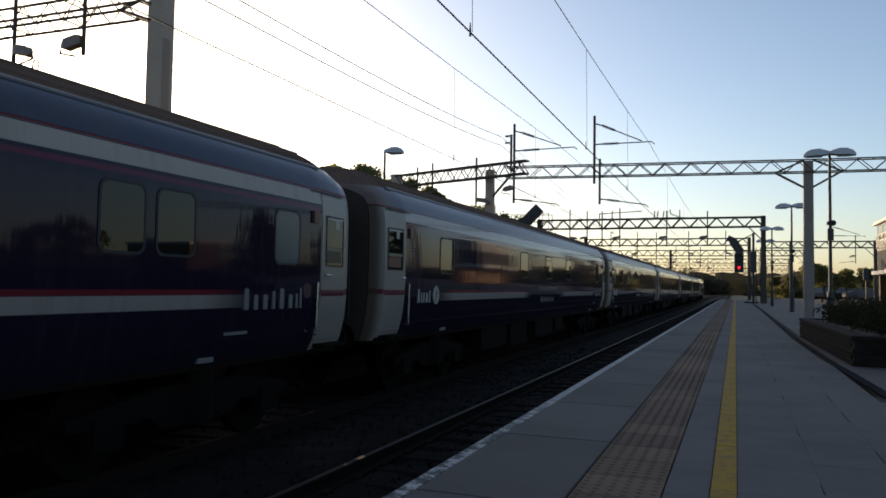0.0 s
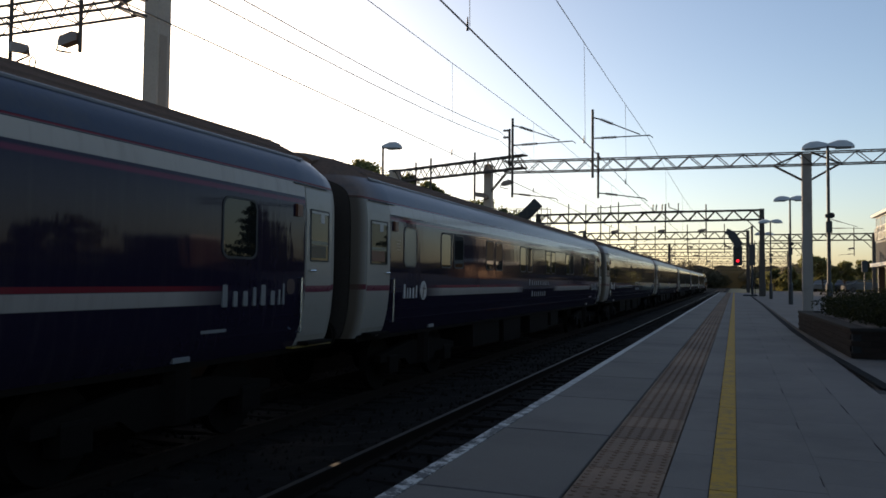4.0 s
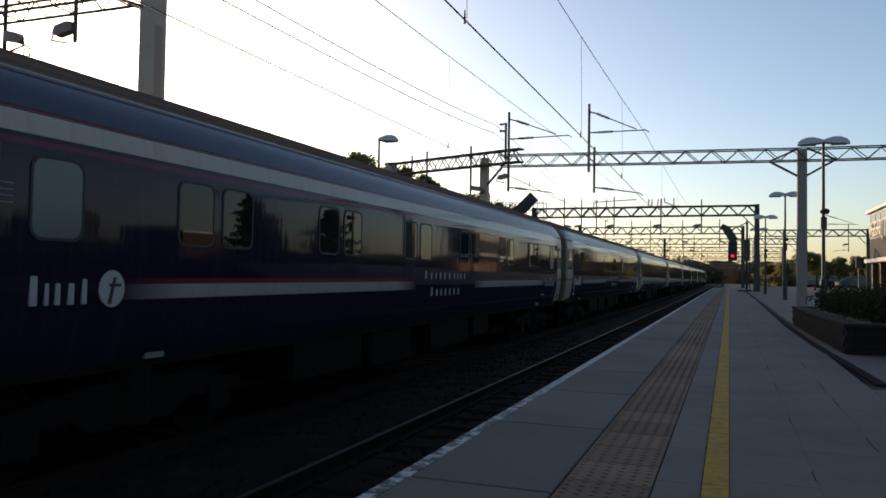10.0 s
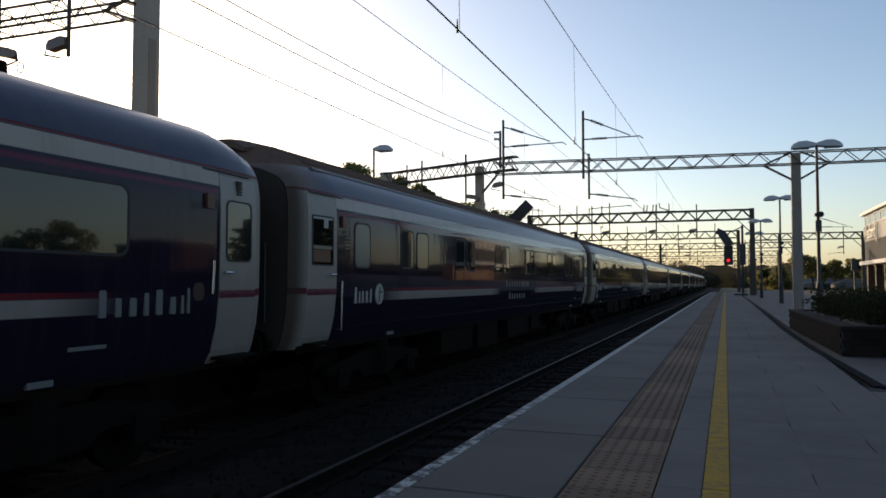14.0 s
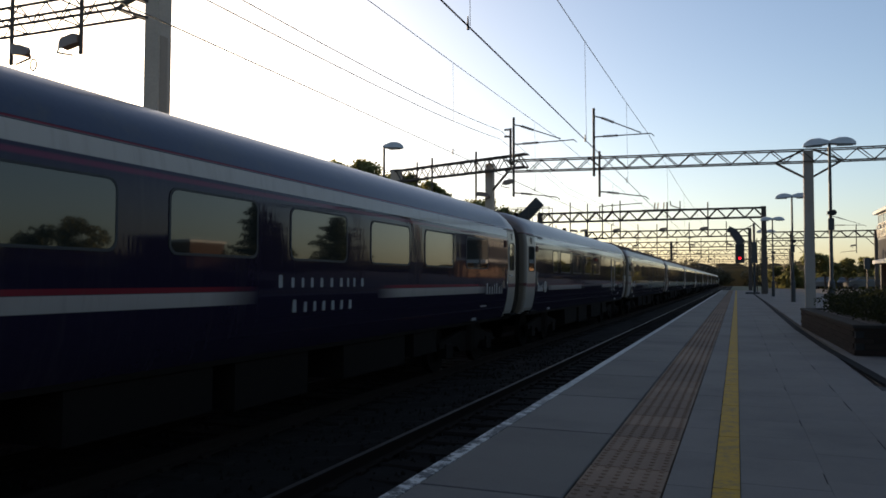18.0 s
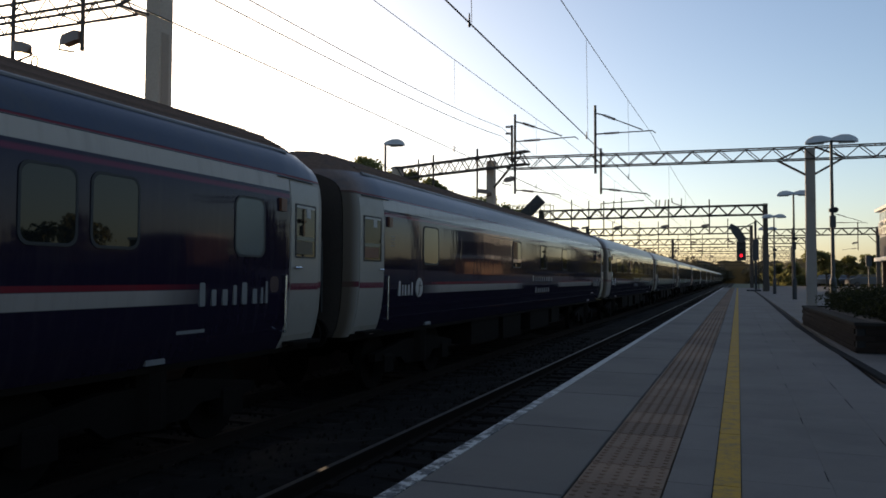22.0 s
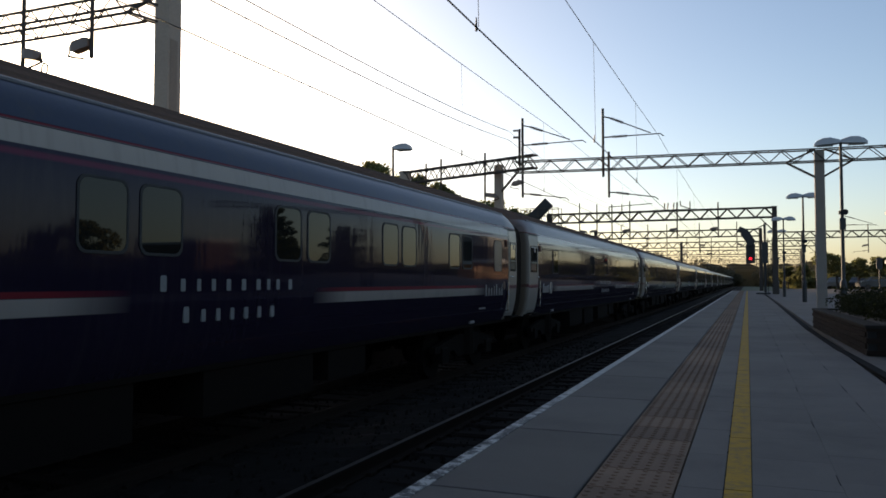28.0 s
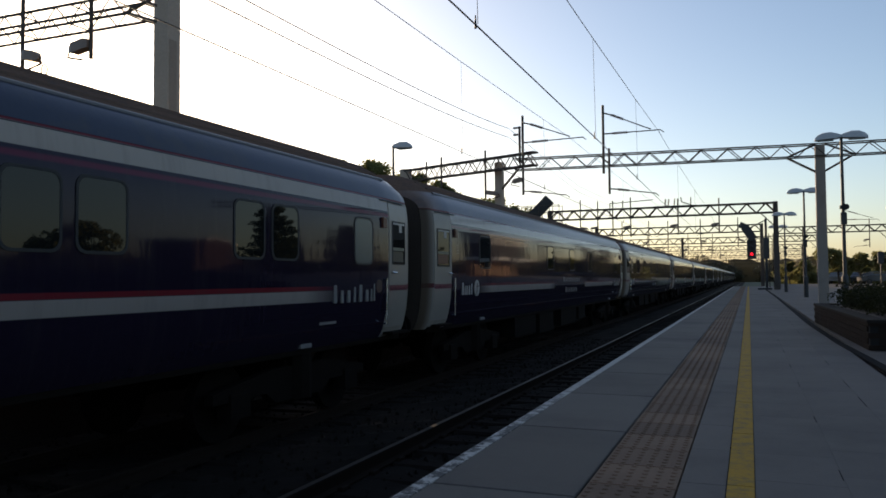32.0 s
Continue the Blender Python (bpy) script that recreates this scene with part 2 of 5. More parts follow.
M_CONCRETE_GREY = mat("darker_mast_concrete", (0.24, 0.20, 0.168), 0.85, var=0.25, coarse=1.5, fine=25, bump=0.25)
M_RECESS_SHADE = mat("recess_shade_concrete", (0.30, 0.23, 0.175), 0.85, var=0.25, coarse=1.5, fine=25, bump=0.2)
M_GUTTER = mat("gutter_paint", (0.13, 0.12, 0.115), 0.5, var=0.3, bump=0.05)
M_STEEL = mat("galvanised_steel", (0.055, 0.041, 0.031), 0.7, metal=0.0, var=0.3, coarse=3, fine=30, bump=0.1)
M_DARKSTEEL = mat("dark_painted_steel", (0.02, 0.021, 0.023), 0.5, var=0.3, bump=0.05)
M_INSUL = mat("brown_insulator", (0.20, 0.14, 0.11), 0.35, var=0.3, bump=0.05)
M_WIRE = mat("copper_wire", (0.05, 0.045, 0.04), 0.5, metal=0.6, var=0.1, bump=0.0)
M_LAMPHEAD = mat("lamp_housing", (0.45, 0.45, 0.45), 0.35, var=0.12, bump=0.02)
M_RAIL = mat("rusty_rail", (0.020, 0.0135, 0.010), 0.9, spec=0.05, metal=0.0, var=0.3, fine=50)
M_RAILTOP = mat("polished_rail", (0.085, 0.072, 0.06), 0.55, metal=1.0, var=0.1, bump=0.02)
# Ballast and sleepers set below real stone to stand in for crushed black shade.
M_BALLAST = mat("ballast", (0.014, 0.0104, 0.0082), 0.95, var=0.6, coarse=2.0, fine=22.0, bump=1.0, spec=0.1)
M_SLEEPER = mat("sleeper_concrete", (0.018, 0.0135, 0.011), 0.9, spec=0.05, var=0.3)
M_GROUND = mat("rough_ground", (0.06, 0.07, 0.03), 0.95, var=0.5, coarse=0.2, fine=4.0, bump=0.5)
M_SLAB = paving("platform_slab", (0.128, 0.110, 0.096), 0.12)
M_COPING = paving("coping_slab", (0.110, 0.095, 0.082))
M_TACTILE = paving("tactile_slab", (0.165, 0.098, 0.060), 0.42)
M_JOINT = mat("joint_mortar", (0.048, 0.044, 0.043), 0.95, var=0.3, spec=0.1)
M_OPENJOINT = mat("open_joint_and_island_dark", (0.030, 0.028, 0.027), 0.95, var=0.5, spec=0.05)
M_FORECOURT = paving("forecourt_surface", (0.125, 0.110, 0.096), 0.0)
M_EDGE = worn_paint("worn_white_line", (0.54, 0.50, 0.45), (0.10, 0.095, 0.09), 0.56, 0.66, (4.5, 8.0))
M_YLINE = worn_paint("worn_yellow_line", (0.46, 0.25, 0.018), (0.17, 0.13, 0.07), 0.58, 0.86)
M_DRAIN = mat("black_channel", (0.012, 0.012, 0.013), 0.95, var=0.3, spec=0.05)
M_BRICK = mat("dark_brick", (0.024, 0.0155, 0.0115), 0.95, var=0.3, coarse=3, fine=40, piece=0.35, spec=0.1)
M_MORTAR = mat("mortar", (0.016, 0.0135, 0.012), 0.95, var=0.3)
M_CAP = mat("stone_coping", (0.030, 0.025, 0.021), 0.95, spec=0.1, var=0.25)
M_FACADE = mat("white_cladding", (0.50, 0.49, 0.47), 0.5, var=0.06, bump=0.02, dirt=0.1)
M_UPPERWALL = mat("grey_cladding", (0.19, 0.19, 0.185), 0.6, var=0.1, bump=0.02, dirt=0.1)
# Low sun's orange glow put into the shop front and ground floor colours.
M_SHOPFRONT = mat("sun_glow_shop_front", (0.50, 0.27, 0.12), 0.6, var=0.5, coarse=1.2, fine=6)
M_ORANGEBRICK = mat("sun_glow_brick_wall", (0.44, 0.19, 0.075), 0.9, var=0.3, coarse=0.8, fine=12)
M_BLOCKBRICK = mat("red_brown_brick_wall", (0.085, 0.045, 0.027), 0.9, var=0.3, coarse=0.8, fine=12)
M_BROWNBRICK = mat("brown_brick_band", (0.024, 0.0235, 0.024), 0.9, var=0.25)
M_GLASSBLUE, _nt, _b, _co = start_mat("facade_glass", 0.03)
_b.inputs["Base Color"].default_value = (0.06, 0.07, 0.075, 1)
M_LEAF_D = leaf_mat("dark_foliage", (0.12, 0.118, 0.046))
M_LEAF_Y = leaf_mat("sunlit_foliage", (0.12, 0.115, 0.045))
# Greyed and browned: distance haze put into the leaf colour.
M_LEAF_F = leaf_mat("hazy_distant_foliage", (0.10, 0.088, 0.055))
# Leaf green darkened further for the shade the hedge stands in.
M_LEAF_H = leaf_mat("shaded_hedge_foliage", (0.014, 0.0155, 0.006))
M_LEAF_C = leaf_mat("conifer_foliage", (0.035, 0.042, 0.018))
M_BARK = mat("bark", (0.06, 0.045, 0.035), 0.95, var=0.4, bump=0.6)
M_RED = glow("red_signal_lamp", (1.0, 0.015, 0.03), 1.3)
M_CARPAINT = mat("silver_car_paint", (0.05, 0.05, 0.053), 0.35, metal=0.0, coat=0.3, var=0.05, bump=0.0)
M_CARWHITE = mat("white_car_paint", (0.20, 0.197, 0.19), 0.35, coat=0.3, var=0.05, bump=0.0)
M_SIGN = mat("cream_sign_letters", (0.75, 0.72, 0.62), 0.4, var=0.05, bump=0.0)


# ---------------------------------------------------------------- mesh tools
class Shape:
    """Collects vertices and faces, then becomes one mesh."""

    def __init__(self):
        self.v, self.f = [], []

    def add(self, verts, faces):
        n = len(self.v)
        self.v += [tuple(p) for p in verts]
        self.f += [tuple(i + n for i in f) for f in faces]
        return self

    def box(self, x0, x1, y0, y1, z0, z1):
        return self.add([(x, y, z) for z in (z0, z1) for x, y in ((x0, y0), (x1, y0), (x1, y1), (x0, y1))],
                        [(3, 2, 1, 0), (4, 5, 6, 7), (0, 1, 5, 4), (1, 2, 6, 5), (2, 3, 7, 6), (3, 0, 4, 7)])

    def block(self, x0, x1, y0, y1, z0, z1, c=0.01):
        """A box with bevelled upper edges and corners."""
        def ring(d, z):
            return [(x0 + d, y0 + d, z), (x1 - d, y0 + d, z), (x1 - d, y1 - d, z), (x0 + d, y1 - d, z)]
        q = ring(0, z0) + ring(0, z1 - c) + ring(c, z1)
        faces = [(3, 2, 1, 0), (8, 9, 10, 11)]
        for k in (0, 4):
            faces += [(k + i, k + (i + 1) % 4, k + 4 + (i + 1) % 4, k + 4 + i) for i in range(4)]
        return self.add(q, faces)

    def tube(self, p0, p1, r0, r1=None, n=8, caps=True):
        p0, p1 = Vector(p0), Vector(p1)
        r1 = r0 if r1 is None else r1
        q = (p1 - p0).to_track_quat("Z", "Y")
        ring = [(math.cos(2 * math.pi * i / n), math.sin(2 * math.pi * i / n)) for i in range(n)]
        verts = [p0 + q @ Vector((c * r0, s * r0, 0)) for c, s in ring] + [p1 + q @ Vector((c * r1, s * r1, 0)) for c, s in ring]
        faces = [(i, (i + 1) % n, n + (i + 1) % n, n + i) for i in range(n)]
        if caps:
            faces += [tuple(range(n - 1, -1, -1)), tuple(range(n, 2 * n))]
        return self.add(verts, faces)

    def beam(self, p0, p1, w, h):
        """A square bar from p0 to p1."""
        p0, p1 = Vector(p0), Vector(p1)
        d = (p1 - p0).normalized()
        side = d.cross(Vector((0, 0, 1)))
        side = side.normalized() if side.length > 1e-3 else Vector((1, 0, 0))
        up = side.cross(d)
        a = [side * sx * w / 2 + up * sz * h / 2 for sx, sz in ((-1, -1), (1, -1), (1, 1), (-1, 1))]
        return self.add([p0 + q for q in a] + [p1 + q for q in a],
                        [(3, 2, 1, 0), (4, 5, 6, 7)] + [(i, (i + 1) % 4, 4 + (i + 1) % 4, 4 + i) for i in range(4)])

    def loft(self, rings, closed=True, caps=True):
        n = len(rings[0])
        verts = [p for r in rings for p in r]
        faces = []
        for k in range(len(rings) - 1):
            for i in range(n if closed else n - 1):
                j = (i + 1) % n
                faces.append((k * n + i, k * n + j, (k + 1) * n + j, (k + 1) * n + i))
        if caps:
            faces += [tuple(range(n - 1, -1, -1)), tuple(range((len(rings) - 1) * n, len(rings) * n))]
        return self.add(verts, faces)

    def path(self, pts, r, n=5):
        """One continuous wire through the points."""
        rings = []
        for i, p in enumerate(pts):
            d = (Vector(pts[min(i + 1, len(pts) - 1)]) - Vector(pts[max(i - 1, 0)])).normalized()
            side = d.cross(Vector((0, 0, 1))).normalized()
            up = side.cross(d)
            rings.append([Vector(p) + (side * math.cos(2 * math.pi * k / n) + up * math.sin(2 * math.pi * k / n)) * r for k in range(n)])
        return self.loft(rings)

    def mesh(self, name, material, smooth=False):
        me = bpy.data.meshes.new(name)
        me.from_pydata(self.v, [], self.f)
        me.materials.append(material)
        if smooth:
            me.shade_smooth()
            me.set_sharp_from_angle(angle=radians(40))
        me.update()
        return me


def part(name, shape, material, parent=None, label="", smooth=False, at=None):
    me = shape if isinstance(shape, bpy.types.Mesh) else shape.mesh(name, material, smooth)
    ob = new(name, me)
    if parent is not None:
        ob.parent = parent
    if at is not None:
        ob.matrix_basis = at
    return tagged(ob, label)


def thing(name, label, category, group="", at=None, kind=""):
    ob = new(name)
    ob.empty_display_size = 0.3
    if at is not None:
        ob.matrix_basis = at
    return tagged(ob, label, category, group, kind)


def rounded(y0, y1, z0, z1, r, n=4):
    """The outline of a rounded rectangle in the y-z plane, counter-clockwise seen from +x."""
    out = []
    for cy, cz, a0 in ((y1 - r, z1 - r, 0), (y0 + r, z1 - r, 90), (y0 + r, z0 + r, 180), (y1 - r, z0 + r, 270)):
        out += [(cy + r * math.cos(radians(a0 + 90 * i / n)), cz + r * math.sin(radians(a0 + 90 * i / n))) for i in range(n + 1)]
    return out


def slab_yz(outline, x0, x1):
    return Shape().loft([[(x0, y, z) for y, z in outline], [(x1, y, z) for y, z in outline]])


def ring_yz(outer, inner, x0, x1):
    s, n = Shape(), len(outer)
    s.add([(x, *p) for x in (x0, x1) for o in (outer, inner) for p in o], [])
    f = []
    for i in range(n):
        j = (i + 1) % n
        f += [(2 * n + i, 2 * n + j, 3 * n + j, 3 * n + i), (i, j, 2 * n + j, 2 * n + i), (n + j, n + i, 3 * n + i, 3 * n + j), (j, i, n + i, n + j)]
    s.f += f
    return s


# ---------------------------------------------------------------- ground, tracks, platform
RAIL_Z = -0.915
NEAR_X, TRAIN_X = -3.03, -6.53
rng = random.Random(7)

s = Shape()
xs = [-3000, -600, -150, -60, -25, -12, -1.6, 40, 150, 600, 3000]
ys = [-3000, -500, -100, 0, 60, 120, 200, 400, 900, 3000]
s.add([(x, y, -1.16) for y in ys for x in xs], [(j * 11 + i, j * 11 + i + 1, (j + 1) * 11 + i + 1, (j + 1) * 11 + i) for j in range(9) for i in range(10)])
tagged(part("ground", s, M_GROUND), "rough trackside ground reaching the horizon", "ground", kind="structure")

s = Shape()
nx, ny = 60, 260
for j in range(ny + 1):
    for i in range(nx + 1):
        x, y = -25 + i * 23.45 / nx, -25 + j * 125 / ny
        base = -1.10 + 0.06 * noise.noise((x * 3.1, y * 3.1, 0)) + 0.03 * noise.noise((x * 9, y * 9, 3))
        s.v.append((x, y, base))
s.f = [(j * (nx + 1) + i, j * (nx + 1) + i + 1, (j + 1) * (nx + 1) + i + 1, (j + 1) * (nx + 1) + i) for j in range(ny) for i in range(nx)]
tagged(part("ballast", s, M_BALLAST), "dirty stone ballast, deep shade put into its colour", "ballast", kind="stuff")
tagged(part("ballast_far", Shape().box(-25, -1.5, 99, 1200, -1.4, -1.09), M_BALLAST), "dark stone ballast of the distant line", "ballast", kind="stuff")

stones = Shape()
for _ in range(5000):
    x, y, r = rng.uniform(-9, -1.7), rng.uniform(1, 26) ** 1.0, rng.uniform(0.02, 0.045)
    a = rng.uniform(0, 6.28)
    pts = [(x + r * math.cos(a + k * 2.09), y + r * math.sin(a + k * 2.09), -1.11) for k in range(3)]
    stones.add(pts + [(x, y, -1.09 + r)], [(0, 1, 3), (1, 2, 3), (2, 0, 3)])
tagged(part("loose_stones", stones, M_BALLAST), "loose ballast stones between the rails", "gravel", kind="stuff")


def rail_shape(x, y0, y1):
    prof = [(-0.07, 0), (0.07, 0), (0.07, 0.012), (0.012, 0.03), (0.012, 0.115), (0.035, 0.125), (0.035, 0.155), (-0.035, 0.155), (-0.035, 0.125), (-0.012, 0.115), (-0.012, 0.03), (-0.07, 0.012)]
    return Shape().loft([[(x + a, y, RAIL_Z - 0.159 + b) for a, b in prof] for y in (y0, y1)])


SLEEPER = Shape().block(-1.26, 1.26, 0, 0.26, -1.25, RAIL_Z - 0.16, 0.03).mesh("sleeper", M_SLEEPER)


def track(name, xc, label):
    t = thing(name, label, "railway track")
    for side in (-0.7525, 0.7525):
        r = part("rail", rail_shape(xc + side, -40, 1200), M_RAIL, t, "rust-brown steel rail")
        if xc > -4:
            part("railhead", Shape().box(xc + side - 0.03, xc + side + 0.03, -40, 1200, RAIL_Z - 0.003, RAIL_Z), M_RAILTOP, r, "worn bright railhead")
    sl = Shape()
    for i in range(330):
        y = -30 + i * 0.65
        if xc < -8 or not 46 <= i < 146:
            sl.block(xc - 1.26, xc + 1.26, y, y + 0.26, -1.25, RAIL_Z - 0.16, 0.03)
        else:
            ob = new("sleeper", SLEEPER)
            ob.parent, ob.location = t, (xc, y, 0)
    tagged(part("sleeper_run", sl, M_SLEEPER, t, "grimy concrete sleepers, shade put into their colour"), kind="stuff")
    clips = Shape()
    for i in range(60):
        y = -2 + i * 0.65
        for side in (-0.7525, 0.7525):
            for d in (-0.1, 0.1):
                clips.block(xc + side + d - 0.03, xc + side + d + 0.03, y + 0.06, y + 0.2, RAIL_Z - 0.16, RAIL_Z - 0.12, 0.01)
    tagged(part("rail_clip_run", clips, M_RAIL, t), kind="stuff")
    return t


track("platform_track", NEAR_X, "empty electrified track beside the platform")
track("train_track", TRAIN_X, "electrified track that the train runs on")
track("far_track", -11.6, "electrified track beyond the train")
track("farther_track", -15.0, "second electrified track beyond the train")

EDGE_X, P_END = -1.47, 84.0
plat = Shape()
plat.box(EDGE_X + 0.12, 3.3, -30, P_END, -1.3, -0.06)
plat.box(EDGE_X + 0.02, EDGE_X + 0.12, -30, P_END, -0.35, -0.06)
platform = tagged(part("platform", plat, M_JOINT), "paved railway platform with painted safety lines", "platform", kind="structure")
part("platform_ramp", Shape().add([(EDGE_X + 0.1, P_END, -1.2), (3.3, P_END, -1.2), (3.3, P_END, -0.01), (EDGE_X + 0.1, P_END, -0.01), (0.2, P_END + 9, -1.2), (3.3, P_END + 9, -1.2)],
                                  [(0, 1, 5, 4), (3, 4, 5, 2), (0, 4, 3), (1, 2, 5)]), M_FORECOURT, platform, "sloping platform end")
tagged(part("forecourt", Shape().box(3.3, 140, -60, 110, -1.4, -0.008), M_FORECOURT), "grey paved station forecourt", "forecourt", kind="structure")


line = [(5.0, 7.95), (1.31, 7.95), (1.30, 8.4), (1.25, 10), (1.17, 12.2), (1.11, 16.8), (1.13, 25), (1.17, 38), (1.15, 63)]
black_channel = Shape()
for (xa, ya), (xb, yb) in zip(line, line[1:]):
    black_channel.beam((xa, ya, -0.008), (xb, yb, -0.008), 0.10, 0.03)
part("drain_channel", black_channel, M_DRAIN, platform, "narrow black drainage channel set in the paving")
far_slabs = Shape().box(EDGE_X + 0.004, -0.735, 58.5, P_END, -0.06, -0.002).box(-0.32, 1.17, 45, P_END, -0.06, -0.002)
tagged(part("far_slabs", far_slabs, M_SLAB, platform), kind="stuff")
rest = Shape().box(1.27, 3.3, 8.0, P_END, -0.06, -0.003).box(1.17, 3.3, 63, P_END, -0.06, -0.0025).box(-0.11, 3.3, -30, -4.5, -0.06, -0.003).box(EDGE_X, -0.11, -30, -4.5, -0.06, -0.003)
tagged(part("plain_paving", rest, M_SLAB, platform), kind="stuff")
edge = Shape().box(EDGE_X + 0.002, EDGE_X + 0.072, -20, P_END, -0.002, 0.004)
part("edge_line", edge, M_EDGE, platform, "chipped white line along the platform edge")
yl = Shape()
for i in range(70):
    y = -5 + i * 1.25
    yl.box(-0.113, 0.003, y + 0.004, y + 1.246, -0.002, 0.0045)
part("yellow_line", yl, M_YLINE, platform, "worn yellow safety line")


# ---------------------------------------------------------------- planter with hedge
def leaf_cloud(shape, centre, radius, count, size, squash=(1, 1, 1), keep=None):
    """Small folded leaves through the shell of an uneven lump."""
    seed = rng.uniform(0, 50)
    made = 0
    while made < count:
        d = Vector((rng.gauss(0, 1), rng.gauss(0, 1), rng.gauss(0, 1))).normalized()
        lump = 0.72 + 0.5 * noise.noise(d * 1.7 + Vector((seed, 0, 0))) + 0.22 * noise.noise(d * 4.1 + Vector((0, seed, 0)))
        r = radius * lump * (1 - 0.55 * rng.random() ** 2)
        p = Vector(centre) + Vector((d.x * r * squash[0], d.y * r * squash[1], d.z * r * squash[2]))
        made += 1
        if keep and not keep(p):
            continue
        n = Vector((rng.gauss(0, 1), rng.gauss(0, 1), rng.gauss(0, 1) + 0.5)).normalized()
        a = n.orthogonal().normalized() * size * rng.uniform(0.6, 1.3)
        b = n.cross(a) * 0.6
        shape.add([p - a, p + b, p + a, p - b], [(0, 1, 2, 3)])


def planter():
    x0, x1, y0, y1, h = 1.40, 4.7, 11.07, 17.6, 0.36
    turn = pose(x0, y0, 0, 0, 0, 1.3) @ pose(-x0, -y0, 0)
    t = thing("planter", "low dark brick planter with a stone coping", "planter", at=turn)
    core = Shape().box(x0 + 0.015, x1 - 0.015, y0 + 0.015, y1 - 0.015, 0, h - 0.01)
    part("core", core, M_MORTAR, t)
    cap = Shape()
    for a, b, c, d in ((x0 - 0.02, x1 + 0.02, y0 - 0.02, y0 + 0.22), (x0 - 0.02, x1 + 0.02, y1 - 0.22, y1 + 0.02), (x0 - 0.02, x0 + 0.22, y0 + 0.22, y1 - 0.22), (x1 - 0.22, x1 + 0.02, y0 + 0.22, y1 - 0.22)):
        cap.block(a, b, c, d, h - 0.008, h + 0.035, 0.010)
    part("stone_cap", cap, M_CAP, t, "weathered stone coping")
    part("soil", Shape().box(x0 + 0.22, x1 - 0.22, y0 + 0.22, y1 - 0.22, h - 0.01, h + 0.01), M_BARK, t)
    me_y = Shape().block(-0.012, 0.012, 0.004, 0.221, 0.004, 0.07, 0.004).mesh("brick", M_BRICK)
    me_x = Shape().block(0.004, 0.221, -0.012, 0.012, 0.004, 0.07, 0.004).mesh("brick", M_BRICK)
    for row in range(5):
        shift = 0.112 * (row % 2)
        n = 0
        y = y0 - shift
        while y < y1 - 0.1:
            if y >= y0 - 0.001:
                ob = new("brick", me_y)
                ob.parent, ob.location = t, (x0 + 0.008, y, row * 0.077)
            y += 0.225
        x = x0 - shift
        while x < x1 - 0.1:
            if x >= x0 - 0.001:
                ob = new("brick", me_x)
                ob.parent, ob.location = t, (x, y0 + 0.008, row * 0.077)
            x += 0.225
    hedge = thing("hedge", "dark green clipped shrubs growing in the brick planter", "hedge", at=turn)
    lv = Shape()
    for i in range(9):
        for j in range(4):
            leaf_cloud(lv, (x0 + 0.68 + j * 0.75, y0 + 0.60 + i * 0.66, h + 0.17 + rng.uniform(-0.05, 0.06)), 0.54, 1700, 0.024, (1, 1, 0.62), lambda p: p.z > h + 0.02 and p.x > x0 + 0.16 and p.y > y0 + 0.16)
    part("leaves", lv, M_LEAF_H, hedge, "small dense leaves with shade in their colour")
    st = Shape()
    for i in range(40):
        x, y = rng.uniform(x0 + 0.4, x1 - 0.4), rng.uniform(y0 + 0.4, y1 - 0.4)
        st.tube((x, y, h), (x + rng.uniform(-0.1, 0.1), y + rng.uniform(-0.1, 0.1), h + 0.35), 0.012, 0.005, 5)
    tagged(part("stems", st, M_BARK, hedge), kind="stuff")


planter()


# ---------------------------------------------------------------- overhead line structures
def lattice(s, p0, p1, zb, depth, width, bay=0.62, r=0.035):
    """A box lattice beam between two places in plan; zb is the height of its lower chords."""
    a, b = Vector((*p0, 0)), Vector((*p1, 0))
    d = (b - a).normalized()
    side = Vector((-d.y, d.x, 0)) * width / 2
    n = max(2, round((b - a).length / bay))
    up, lo = Vector((0, 0, zb + depth)), Vector((0, 0, zb))
    for sd in (-side, side):
        s.beam(a + sd + up, b + sd + up, r * 1.6, r * 1.6)
        s.beam(a + sd + lo, b + sd + lo, r * 1.6, r * 1.6)
        for i in range(n):
            q0, q1, q2 = a + (b - a) * (i / n), a + (b - a) * ((i + 0.5) / n), a + (b - a) * ((i + 1) / n)
            s.tube(q0 + sd + lo, q1 + sd + up, r * 0.62, n=4, caps=False)
            s.tube(q1 + sd + up, q2 + sd + lo, r * 0.62, n=4, caps=False)
    for i in range(0, n + 1, 2):
        q = a + (b - a) * (i / n)
        s.tube(q - side + up, q + side + up, r * 0.62, n=4, caps=False)
        s.tube(q - side + lo, q + side + lo, r * 0.62, n=4, caps=False)
    return s


def insulator(p0, p1, r=0.05):
    """A ribbed insulator, turned in one piece."""
    p0, p1 = Vector(p0), Vector(p1)
    q = (p1 - p0).to_track_quat("Z", "Y")
    k = max(4, int((p1 - p0).length / 0.055))
    rings = []
    for i in range(k):
        for f, rad in ((0.0, 0.45), (0.2, 0.45), (0.25, 1.0), (0.7, 0.7), (0.75, 0.45)):
            c = p0 + (p1 - p0) * ((i + f) / k)
            rings.append([c + q @ Vector((math.cos(a * 0.7854) * r * rad, math.sin(a * 0.7854) * r * rad, 0)) for a in range(8)])
    rings.append([p1 + q @ Vector((math.cos(a * 0.7854) * r * 0.45, math.sin(a * 0.7854) * r * 0.45, 0)) for a in range(8)])
    return Shape().loft(rings)


